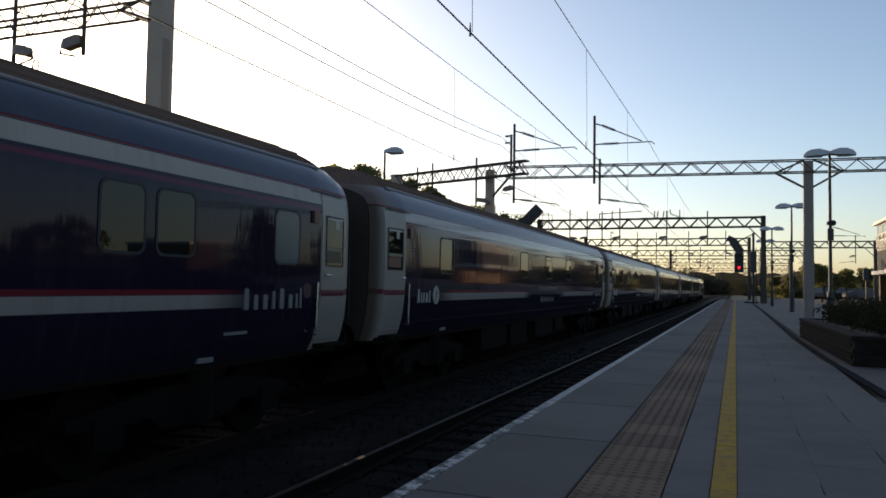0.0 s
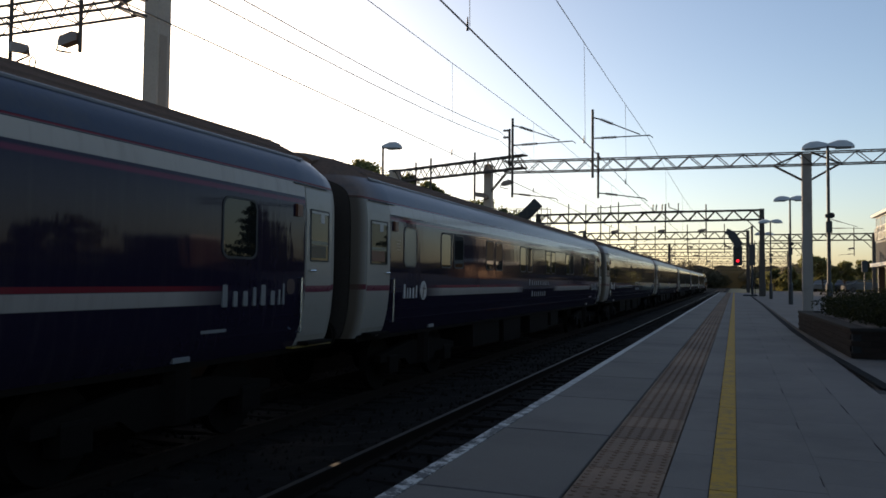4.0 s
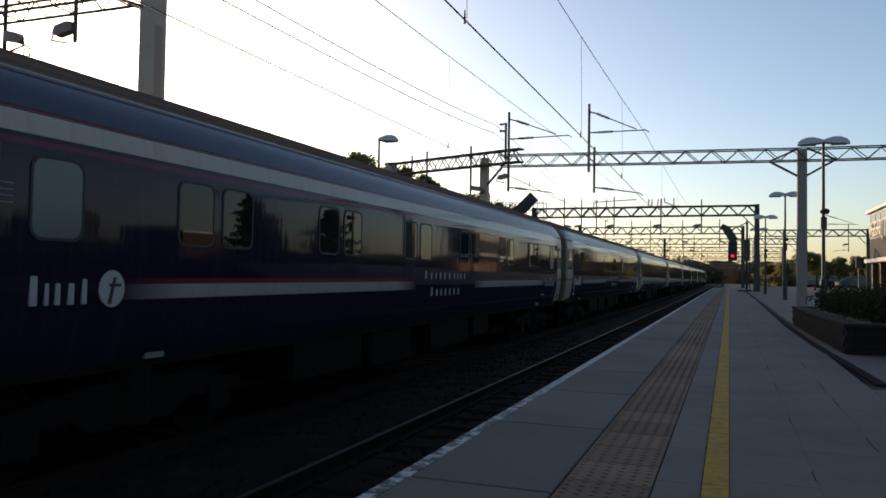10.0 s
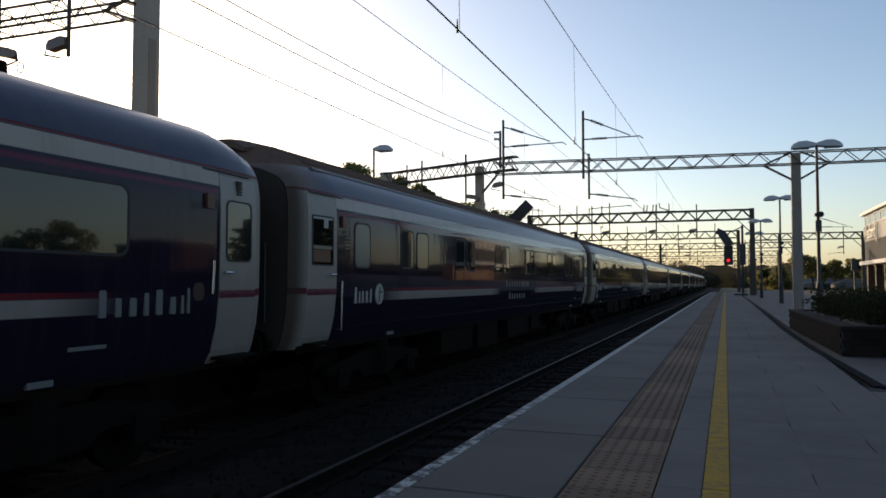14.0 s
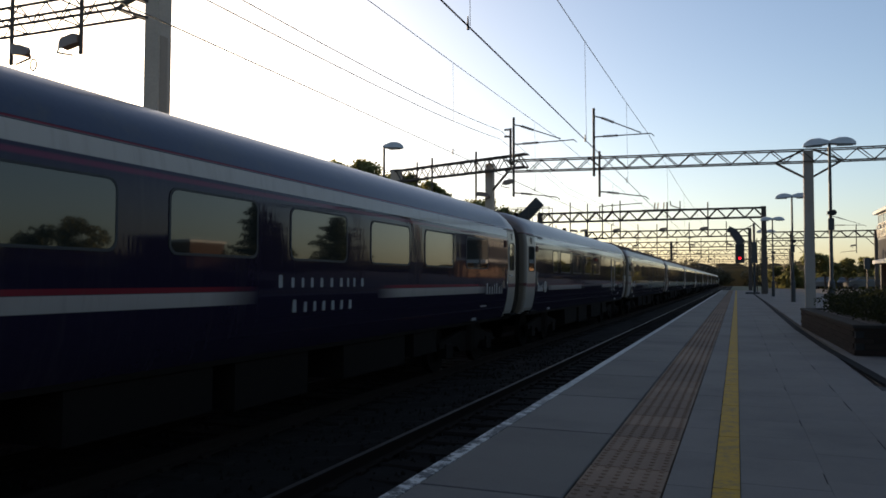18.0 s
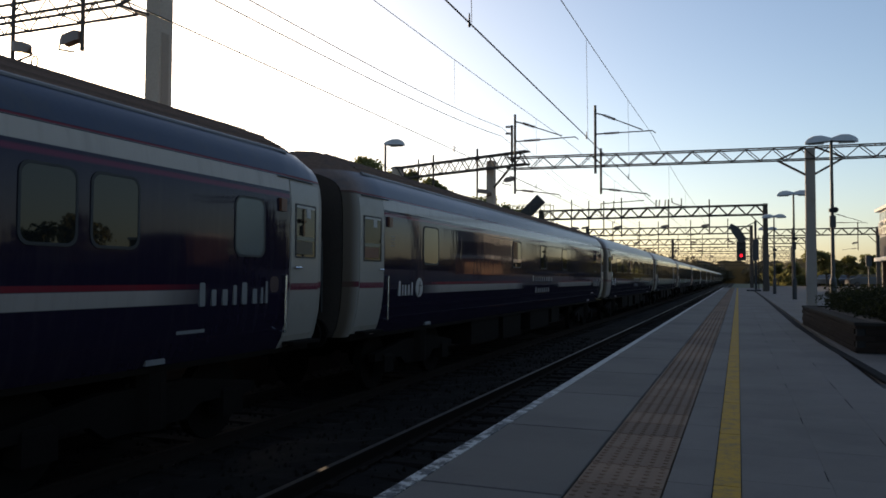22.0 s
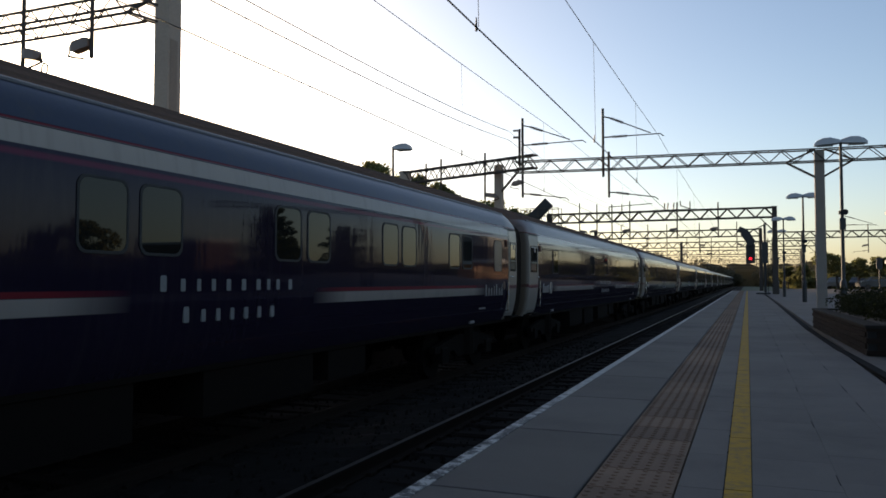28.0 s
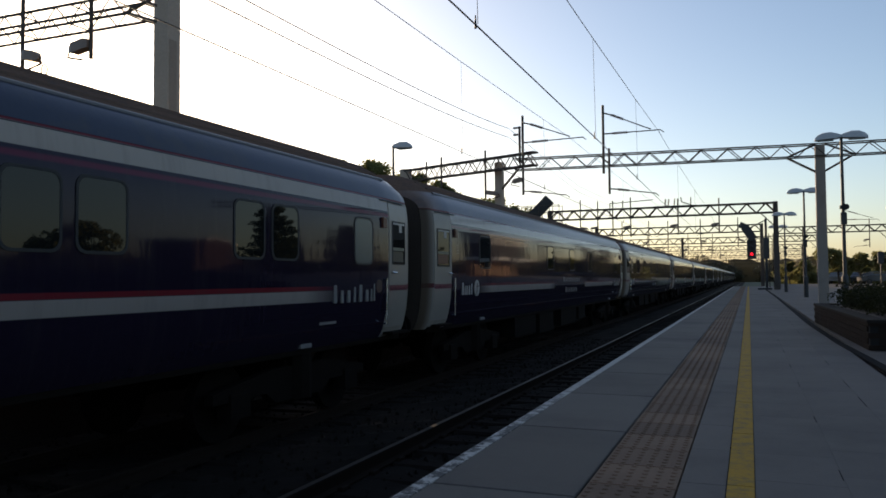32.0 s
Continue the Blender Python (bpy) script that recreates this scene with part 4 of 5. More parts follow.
# ---------------------------------------------------------------- cars and small things on the forecourt
def car(x, y, turn, paint, label):
    t = thing("parked_car", label, "car", "parked cars", at=pose(x, y, 0, 0, 0, turn))
    side = [(-2.1, 0.35), (-2.12, 0.75), (-1.95, 0.95), (-1.35, 1.02), (-0.75, 1.45), (0.75, 1.47), (1.5, 1.0), (2.0, 0.9), (2.15, 0.6), (2.1, 0.35)]
    part("body", Shape().loft([[(x_, y_ * (0.86 if z_ > 1.1 else 1), z_) for x_, z_ in side] for y_ in (-0.85, 0.85)]), paint, t)
    glass = [(-1.25, 1.03), (-0.72, 1.4), (0.7, 1.42), (1.35, 1.03)]
    part("side_window", Shape().loft([[(x_, y_, z_) for x_, z_ in glass] for y_ in (-0.80, 0.80)]), M_GLASS, t)
    for wx in (-1.35, 1.35):
        for wy in (-0.8, 0.8):
            w = part("wheel", Shape().tube((wx, wy - 0.1, 0.32), (wx, wy + 0.1, 0.32), 0.32, n=16), M_RUBBER, t)
            part("rim", Shape().tube((wx, wy - 0.11, 0.32), (wx, wy + 0.11, 0.32), 0.2, n=12), M_STEEL, w)


car(14.0, 101.0, 12, M_CARPAINT, "silver parked car on the forecourt")
car(10.3, 107.0, 80, M_CARWHITE, "white parked car beyond the platform")
car(13.2, 110.0, 75, M_CARPAINT, "silver parked car beyond the lamp posts")
tl = thing("road_signal", "black back of a traffic light on a post", "traffic light", at=pose(9.3, 66.0, 0))
part("post", Shape().tube((0, 0, 0), (0, 0, 2.2), 0.05, n=8), M_DARKSTEEL, tl)
part("head", Shape().block(-0.2, 0.2, -0.12, 0.12, 1.9, 2.75, 0.04), M_DARKSTEEL, tl)


# ---------------------------------------------------------------- trees
def tree(x, y, h, w, leaves, material, label, base=-1.1, size=0.22):
    t = thing("tree", label, "tree", at=pose(x, y, base))
    s = Shape()
    top = Vector((rng.uniform(-0.3, 0.3), rng.uniform(-0.3, 0.3), h * 0.62))
    s.tube((0, 0, 0), top * 0.5, h * 0.03, h * 0.022, 8).tube(top * 0.5, top, h * 0.022, h * 0.012, 8)
    spots = []
    for i in range(30):
        a = i * 2.4 + rng.uniform(-0.4, 0.4)
        k = rng.uniform(0.35, 1.0)
        p0 = top * k
        up = rng.uniform(0.40, 0.95)
        out = w * rng.uniform(0.12, 0.50) * (1.0 - 0.55 * max(0.0, up - 0.6) / 0.35)
        p1 = Vector((math.cos(a) * out, math.sin(a) * out, h * up))
        s.tube(p0, p1, h * 0.008, h * 0.003, 6)
        spots.append(p1)
    spots.append(Vector((0, 0, h * 0.9)))
    part("trunk", s, M_BARK, t)
    lv = Shape()
    for p in spots:
        leaf_cloud(lv, p, w * rng.uniform(0.11, 0.21), leaves // len(spots), size, (1, 1, 0.8))
    part("crown", lv, material, t, "uneven leafy crown")
    return t


for x, y, h, w in ((-34.8, 64, 13.6, 6.5), (-33.2, 64.5, 13.9, 6.5), (-31.4, 65, 12.2, 6), (-28.7, 65, 12.6, 5.6), (-26.7, 66, 11.8, 5.2), (-38, 80, 14.2, 9), (-35, 80.5, 14.2, 9), (-32.5, 79, 12.2, 7), (-34, 95, 12.6, 8), (-30.6, 95.5, 13.0, 8.5), (-27.6, 94, 11.6, 7), (-40.5, 66, 11, 8)):
    tree(x, y, h, w, 11000, M_LEAF_D, "dark leafy tree behind the tracks", size=0.17)
for x, y, h, w in ((8.6, 103, 4.6, 3.4), (10.2, 104, 4.3, 3.2), (12.6, 105, 3.7, 2.8), (14.6, 104, 3.9, 3.2), (17.8, 101, 2.4, 2.6), (6.6, 108, 3.0, 2.4), (5.0, 110, 2.8, 2.4), (21.5, 102, 2.3, 3), (25, 96, 2.5, 3)):
    tree(x, y, h, w, 3000, M_LEAF_Y, "sunlit yellow-green tree beyond the forecourt", 0.0, 0.13)
woods, woods3 = Shape(), Shape()
for i in range(70):
    x = -330 + i * 10.5 + rng.uniform(-4, 4)
    y = 330 + rng.uniform(-20, 30)
    tall = -1.2 if x > -10 else 0.0
    leaf_cloud(woods, (x, y, rng.uniform(2, 4) + tall), rng.uniform(7, 10.5) + tall, 1500, 0.55, (1, 1, 0.7))
for i in range(46):
    y = 110 + i * 5.2
    leaf_cloud(woods, (-26 - rng.uniform(0, 12) + (y - 110) * 0.04, y, rng.uniform(3.0, 5.5)), rng.uniform(4.5, 7), 420, 0.36, (1, 1, 0.9))
    if i % 2 == 0:
        leaf_cloud(woods3, (24 + rng.uniform(0, 14) + (y - 110) * 0.1, y + 30, 0.8), rng.uniform(2.4, 3.4), 420, 0.3, (1, 1, 0.9))
def ridge(shape, x0, x1, y0, y1, n, lo, hi, seed):
    """The dense inside of a belt of trees: an uneven bank of foliage."""
    rows = []
    for i in range(n + 1):
        f = i / n
        x, y = x0 + (x1 - x0) * f, y0 + (y1 - y0) * f
        h = lo + (hi - lo) * (0.5 + 0.6 * noise.noise((i * 0.31, seed, 0)) + 0.35 * noise.noise((i * 0.93, seed, 5)))
        rows.append([(x, y - 1.5, -1.1), (x, y - 1.2, h * 0.6), (x, y, h), (x, y + 2, -1.1)])
    shape.loft(rows, closed=False, caps=False)


ridge(woods, -340, -8, 336, 336, 130, 5.5, 9.5, 3.0)
ridge(woods, -8, 420, 336, 336, 150, 6.0, 10.0, 3.0)
ridge(woods3, 4, 62, 122, 112, 60, 1.8, 3.1, 8.0)
for i in range(44):
    leaf_cloud(woods3, (4 + i * 1.3 + rng.uniform(-1, 1), 121 - i * 0.22 + rng.uniform(-2, 0), rng.uniform(0.6, 1.5)), rng.uniform(1.2, 2.0), 480, 0.17, (1, 1, 0.9))
tagged(part("distant_woods", woods, M_LEAF_F), "belt of distant dark trees along the railway", "woods", kind="stuff")
tagged(part("distant_sunlit_woods", woods3, M_LEAF_Y), "belt of distant sunlit trees beyond the forecourt", "woods", kind="stuff")
woods2 = Shape()
for i in range(40):
    leaf_cloud(woods2, (44 + rng.uniform(0, 14), -30 + i * 3.4, rng.uniform(0.0, 0.4)), rng.uniform(1.2, 2.2), 200, 0.25, (1, 1, 0.9))
tagged(part("street_trees", woods2, M_LEAF_Y), "row of low sunlit street trees beyond the station", "woods", kind="stuff")


def conifer(x, y, h, w, label, base=0.0):
    """A pointed evergreen: whorls of boughs that shorten towards the top, thick with small needles."""
    t = thing("conifer", label, "tree", "evergreens on the forecourt", at=pose(x, y, base))
    s, lv = Shape(), Shape()
    s.tube((0, 0, 0), (0, 0, h * 0.97), h * 0.025, h * 0.004, 8)
    k = 0
    z = h * 0.08
    while z < h * 0.96:
        reach = w / 2 * (1 - z / h) ** 0.85 + 0.08
        for i in range(7):
            a = k * 0.6 + i * 0.898 + rng.uniform(-0.25, 0.25)
            out = reach * rng.uniform(0.62, 1.18)
            tip = Vector((math.cos(a) * out, math.sin(a) * out, z + out * rng.uniform(0.05, 0.38)))
            root = Vector((0, 0, z))
            s.tube(root, tip, h * 0.006, h * 0.002, 5)
            for f in (0.35, 0.6, 0.82, 1.0):
                leaf_cloud(lv, root + (tip - root) * f, 0.20 + 0.22 * reach * (1.15 - f), 48, 0.075, (1, 1, 0.75))
        z += h * 0.055
        k += 1
    leaf_cloud(lv, (0, 0, h * 0.97), 0.12, 60, 0.06, (0.6, 0.6, 3.2))
    part("trunk", s, M_BARK, t)
    part("needles", lv, M_LEAF_C, t, "dark pointed mass of needles")
    return t


conifer(15.0, 37.0, 6.1, 4.6, "dark pointed evergreen with a narrow top on the forecourt")
conifer(15.4, 39.6, 3.6, 3.0, "low dark evergreen beside the pointed one")
conifer(19.0, 53.0, 6.2, 6.2, "broad dark evergreen with ragged boughs on the forecourt")
lb_ = thing("brick_block", "low orange-brown brick block with a pale flat roof edge", "building")
part("wall", Shape().box(22.0, 27.0, 39.4, 42.9, 0.0, 3.35), M_BLOCKBRICK, lb_, "orange-brown brick wall")
part("roof_edge", Shape().block(21.9, 27.1, 39.3, 43.0, 3.35, 3.5, 0.03), M_FACADE, lb_, "pale flat roof edge")
for x, y, h, w in ((25, 33.5, 4.4, 4.2), (24, 29.5, 3.6, 3.4), (26, 25.5, 4.2, 4.0), (25, 20.5, 3.8, 4.2)):
    tree(x, y, h, w, 2200, M_LEAF_Y, "low sunlit tree beside the brick block", 0.0, 0.14)
belt = Shape()
for i in range(36):
    leaf_cloud(belt, (25 + rng.uniform(0, 5), 8 + i * 1.7, rng.uniform(0.3, 1.0)), rng.uniform(0.9, 1.7), 300, 0.16, (1, 1, 0.9))
tagged(part("bush_belt", belt, M_LEAF_D), "low belt of dark bushes beside the station", "woods", kind="stuff")
# Unseen shrubs behind the eye point, added to cut low sky light.
sky_screen = Shape()
for i in range(26):
    leaf_cloud(sky_screen, (13 + rng.uniform(0, 5), -62 + i * 2.6, rng.uniform(1.6, 3.2)), rng.uniform(2.4, 3.6), 900, 0.16, (1, 1, 0.9))
tagged(part("unseen_sky_screen", sky_screen, M_LEAF_D), "unseen row of tall shrubs added to block low sky", "hedge", kind="stuff")


# ---------------------------------------------------------------- the train
M_MARKBLUE = mat("emblem_blue", NAVY, 0.3, var=0.2, bump=0.0)
PROFILE = [(1.185, 0.98), (1.26, 1.12), (1.33, 1.40), (1.364, 1.75), (1.37, 2.1), (1.37, 2.5), (1.37, 2.74), (1.362, 2.9), (1.34, 3.05), (1.31, 3.14)]
ROOF = [(1.315, 3.135), (1.28, 3.25), (1.21, 3.37), (1.125, 3.455), (1.08, 3.495), (0.90, 3.62), (0.62, 3.755), (0.32, 3.84), (0.0, 3.87)]
ROOF_DAY = [(1.315, 3.135), (1.27, 3.26), (1.18, 3.40), (1.05, 3.52), (0.88, 3.62), (0.66, 3.70), (0.44, 3.755), (0.22, 3.785), (0.0, 3.79)]


def side_x(z):
    for (xa, za), (xb, zb) in zip(PROFILE, PROFILE[1:]):
        if za <= z <= zb:
            return xa + (xb - xa) * (z - za) / (zb - za)
    return PROFILE[0][0] if z < PROFILE[0][1] else PROFILE[-1][0]


def narrow(y, length):
    """How much the body narrows towards its ends."""
    d = min(y, length - y)
    if d >= 1.36:
        return 1.0
    k = 1.0 - 0.035 * (1.36 - d) / 0.86
    return k if d > 0.52 else k - 0.10 * ((0.52 - d) / 0.16) ** 2


def stations(length):
    ends = [0.36, 0.39, 0.44, 0.52, 0.75, 1.0, 1.36]
    mid = [1.4 + (length - 2.8) * i / 10 for i in range(11)]
    return ends + mid + [length - e for e in reversed(ends)]


def body_shape(length):
    rings = []
    for y in stations(length):
        k = narrow(y, length)
        right = [(x * k, y, z) for x, z in PROFILE]
        rings.append(right + [(-x, y_, z) for x, y_, z in reversed(right)])
    return Shape().loft(rings, closed=True, caps=False)


def roof_shape(length, prof):
    rings = []
    for y in stations(length):
        k, d = narrow(y, length), min(y, length - y)
        dome = 1.0 if d > 1.0 else 1.0 - 0.5 * ((1.0 - d) / 0.64) ** 2
        right = [(x * k, y, 3.135 + (z - 3.135) * dome) for x, z in prof]
        rings.append(right + [(-x, y_, z) for x, y_, z in reversed(right[:-1])])
    return Shape().loft(rings, closed=False, caps=False)


def patch(y0, y1, z0, z1, length, proud, ny=4, nz=9):
    """A curved panel lying on the coach side."""
    s = Shape()
    for layer in (proud, -0.01):
        for j in range(nz + 1):
            z = z0 + (z1 - z0) * j / nz
            for i in range(ny + 1):
                y = y0 + (y1 - y0) * i / ny
                s.v.append((side_x(z) * narrow(y, length) + layer, y, z))
    n, w = (ny + 1) * (nz + 1), ny + 1
    for j in range(nz):
        for i in range(ny):
            a = j * w + i
            s.f.append((a, a + 1, a + w + 1, a + w))
    rim = [i for i in range(w)] + [j * w + ny for j in range(1, nz + 1)] + [nz * w + i for i in range(ny - 1, -1, -1)] + [j * w for j in range(nz - 1, 0, -1)]
    for a, b in zip(rim, rim[1:] + rim[:1]):
        s.f.append((b, a, a + n, b + n))
    return s


def window_set(coach, y0, y1, z0, z1, r, material, flip=False, name="window"):
    """Pane, rubber seal and, where it shows, a blind or inner bar."""
    x = side_x((z0 + z1) / 2)
    def ori(s):
        if flip:
            s.v = [(-a, b, c) for a, b, c in s.v]
            s.f = [tuple(reversed(f)) for f in s.f]
        return s
    key = (round(y1 - y0, 3), z0, z1, r, flip)
    if key not in WINDOW_MESH:
        w = (y1 - y0) / 2
        pane = ori(slab_yz(rounded(-w, w, z0, z1, r), x - 0.03, x + 0.006))
        seal = ori(ring_yz(rounded(-w - 0.014, w + 0.014, z0 - 0.014, z1 + 0.014, r + 0.012), rounded(-w + 0.012, w - 0.012, z0 + 0.012, z1 - 0.012, r), x - 0.02, x + 0.009))
        WINDOW_MESH[key] = pane, seal.mesh("seal", M_RUBBER)
    pane, seal = WINDOW_MESH[key]
    pk = (key, material.name)
    if pk not in PANE_MESH:
        PANE_MESH[pk] = pane.mesh("pane", material)
    p = part(name, PANE_MESH[pk], None, coach, at=pose(0, (y0 + y1) / 2, 0))
    part("seal", seal, None, p)
    return p


WINDOW_MESH, PANE_MESH = {}, {}


def lettering(coach, y0, y1, z0, z1, widths, tops, mesh_name="name_mark"):
    """White marks along the side, one plain bar for each."""
    total = sum(widths) + 0.225 * (len(widths) - 1)
    unit = (y1 - y0) / total
    y, x = y0, max(side_x(z0), side_x(z1))
    for w, k in zip(widths, tops):
        thin = mesh_name == "name_mark"
        lo, hi = (0.30, 0.64) if thin else (0.18, 0.72)
        a, b = (y + w * unit * lo, y + w * unit * hi) if w > 0.4 else (y, y + w * unit * 0.8)
        part(mesh_name, slab_yz(rounded(a, b, z0, z0 + (z1 - z0) * k, (b - a) * 0.2, 2), x - 0.03, x + 0.003), M_NAMEMARK if thin else (mat_number if mesh_name == "faded_mark" else M_LETTER), coach)
        y += (w + 0.225) * unit


def emblem(coach, y0, z0, h):
    """Round emblem: a white disc with a dark slanting bar across it."""
    x = side_x(z0 + 0.6 * h)
    n = 24
    outer = [(y0 + 0.5 * h * math.cos(2 * math.pi * i / n), z0 + 0.55 * h * math.sin(2 * math.pi * i / n)) for i in range(n)]
    d = part("emblem", slab_yz(outer, x - 0.03, x + 0.003), M_LETTER, coach, "round white emblem")
    sl = [(y0 - 0.18 * h, z0 - 0.45 * h), (y0 - 0.04 * h, z0 - 0.45 * h), (y0 + 0.16 * h, z0 + 0.34 * h), (y0 + 0.04 * h, z0 + 0.34 * h)]
    part("emblem_bar", slab_yz(sl, x - 0.02, x + 0.0055), M_MARKBLUE, d, "dark blue slanting bar")
    cr = [(y0 - 0.14 * h, z0 + 0.06 * h), (y0 + 0.34 * h, z0 + 0.06 * h), (y0 + 0.36 * h, z0 + 0.15 * h), (y0 - 0.12 * h, z0 + 0.15 * h)]
    part("emblem_bar", slab_yz(cr, x - 0.02, x + 0.0065), M_MARKBLUE, d)


def bogie(coach, y):
    b = part("bogie", Shape().block(-1.0, 1.0, y - 0.25, y + 0.25, 0.5, 0.85, 0.03), M_UNDER, coach, "grimy bogie with shade in its colour")
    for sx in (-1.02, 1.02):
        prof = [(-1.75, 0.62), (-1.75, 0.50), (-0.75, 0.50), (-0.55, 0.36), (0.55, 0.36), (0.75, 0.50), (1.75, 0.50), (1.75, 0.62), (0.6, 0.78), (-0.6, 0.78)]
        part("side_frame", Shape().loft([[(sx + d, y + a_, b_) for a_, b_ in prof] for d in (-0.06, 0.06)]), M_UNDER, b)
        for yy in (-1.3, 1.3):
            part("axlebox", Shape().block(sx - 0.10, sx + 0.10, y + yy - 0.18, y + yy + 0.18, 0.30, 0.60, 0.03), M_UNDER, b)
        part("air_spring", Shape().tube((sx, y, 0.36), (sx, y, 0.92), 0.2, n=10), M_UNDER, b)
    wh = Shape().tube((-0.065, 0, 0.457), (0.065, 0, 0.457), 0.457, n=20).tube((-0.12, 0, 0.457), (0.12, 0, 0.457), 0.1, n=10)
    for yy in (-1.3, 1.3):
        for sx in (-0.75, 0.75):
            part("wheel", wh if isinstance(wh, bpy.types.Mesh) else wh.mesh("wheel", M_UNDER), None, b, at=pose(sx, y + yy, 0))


def coach_door(coach, y0, y1, length, rounded_window, day):
    """End door with droplight, handle, red stripe and grab rail."""
    d = part("door", patch(y0, y1, 1.13, 3.05, length, 0.010, 4, 10), M_DOOR, coach, "pale grey-white end door", smooth=True)
    ym, x = (y0 + y1) / 2, side_x(2.4) * narrow((y0 + y1) / 2, length)
    w, r = (0.24, 0.07) if rounded_window else (0.25, 0.015)
    tilt = pose(x, ym, 0, 0, 0, -math.degrees(math.atan2(0.035 * 1.37, 0.86)) * (-1 if ym < length / 2 else 1) * -1)
    g = part("droplight", slab_yz(rounded(-w, w, 2.12, 2.77, r), -0.02, 0.014), M_GLASS if rounded_window else M_GLASS_DOOR, d, at=tilt)
    part("seal", ring_yz(rounded(-w - 0.018, w + 0.018, 2.102, 2.788, r + 0.01), rounded(-w, w, 2.12, 2.77, r), -0.02, 0.020), M_RUBBER, g)
    if not rounded_window:
        part("window_sticker", slab_yz(rounded(0.02, 0.13, 2.62, 2.74, 0.005, 1), 0.01, 0.0165), M_LETTER, g, "small white window notice")
        part("inner_rail", slab_yz(rounded(-w + 0.015, w - 0.02, 2.325, 2.375, 0.006, 1), 0.01, 0.0165), M_RAILCREAM, g, "cream bar across the droplight")
        near = M_ORANGE if ym < length / 2 else M_RAILWOOD
        part("inner_panel", slab_yz(rounded(-w + 0.015, w - 0.06, 2.15, 2.315, 0.006, 1), 0.01, 0.0155), near, g, "orange-brown panel seen in the droplight")
        part("top_frame", slab_yz(rounded(-w + 0.01, w - 0.01, 2.735, 2.765, 0.004, 1), 0.01, 0.018), M_LETTER, g, "pale top frame of the droplight")
    else:
        vent = Shape()
        for k in range(6):
            vent.box(-0.012, 0.018, -0.05, 0.05, 2.86 + k * 0.028, 2.875 + k * 0.028)
        part("vent", vent, M_RUBBER, d, "small black louvre", at=tilt)
    part("stripe", patch(y0 + 0.005, y1 - 0.005, 1.70, 1.785, length, 0.013, 4, 2), M_MAROON, d, "dark red stripe")
    inner = y1 if ym < length / 2 else y0
    part("door_gap", patch(inner + 0.002, inner + 0.016, 1.10, 3.07, length, 0.005, 1, 10), M_RUBBER, d, "dark joint beside the door")
    sg = 1 if ym < length / 2 else -1
    part("handle", Shape().tube((x + 0.0, inner - sg * 0.08, 1.98), (x + 0.06, inner - sg * 0.08, 1.98), 0.018, n=8).tube((x + 0.055, inner - sg * 0.06, 1.98), (x + 0.055, inner - sg * 0.20, 1.98), 0.015, n=8), M_CHROME, d, "brass-coloured door handle")
    yr = inner + sg * 0.13
    z0, z1 = (1.2, 1.88) if not day else (1.75, 2.1)
    xr = side_x(1.5)
    rail = Shape().tube((xr + 0.045, yr, z0), (xr + 0.06, yr, z1), 0.016, n=8).tube((xr - 0.02, yr, z0), (xr + 0.05, yr, z0), 0.014, n=6).tube((xr - 0.02, yr, z1), (xr + 0.065, yr, z1), 0.014, n=6)
    part("grab_rail", rail, M_CHROME, coach, "upright bright metal grab rail")
    part("door_step", Shape().block(x - 0.12, x + 0.05, y0 + 0.05, y1 - 0.05, 1.02, 1.06, 0.01), M_UNDER, coach)
    part("rain_strip", patch(y0 - 0.25 if ym > length / 2 else y0 + 0.1, y1 + 0.25 if ym < length / 2 else y1 - 0.1, 3.085, 3.10, length, 0.02, 6, 1), M_RUBBER, coach, "black rain strip above the door")
    part("indicator_lamp", Shape().block(side_x(2.75) - 0.02, side_x(2.75) + 0.035, inner + sg * 0.20 - 0.06, inner + sg * 0.20 + 0.06, 2.66, 2.82, 0.01), M_ORANGE, coach, "door indicator lamp")


M_RAILWOOD = mat("tan_inner_rail", (0.10, 0.072, 0.04), 0.6, var=0.5, coarse=6.0)
M_RAILCREAM = mat("cream_inner_rail", (0.22, 0.19, 0.125), 0.6, var=0.3, coarse=5.0)
M_CREST = mat("dull_red_crest", (0.030, 0.006, 0.009), 0.4, var=0.5, coarse=9.0, bump=0.0)
mat_number = mat("faded_number_paint", (0.15, 0.145, 0.145), 0.4, var=0.2, bump=0.0)
A_WIN = [(c - 0.62 + d, c - 0.07 + d) for c in (4.25, 7.05, 9.93, 12.8, 15.65, 18.45) for d in (0.0, 0.71)]
B_WIN = [(8.67, 9.42), (11.48, 12.23), (14.32, 15.07)]
DAY_WIN = [(c - 0.73, c + 0.73) for c in (3.6, 5.8, 7.95, 10.12, 12.35, 14.5, 16.72)]
BRAKE_WIN = [(3.49, 4.16), (4.57, 6.10), (6.51, 8.01), (8.46, 9.95), (10.42, 11.86), (16.2, 17.7)]


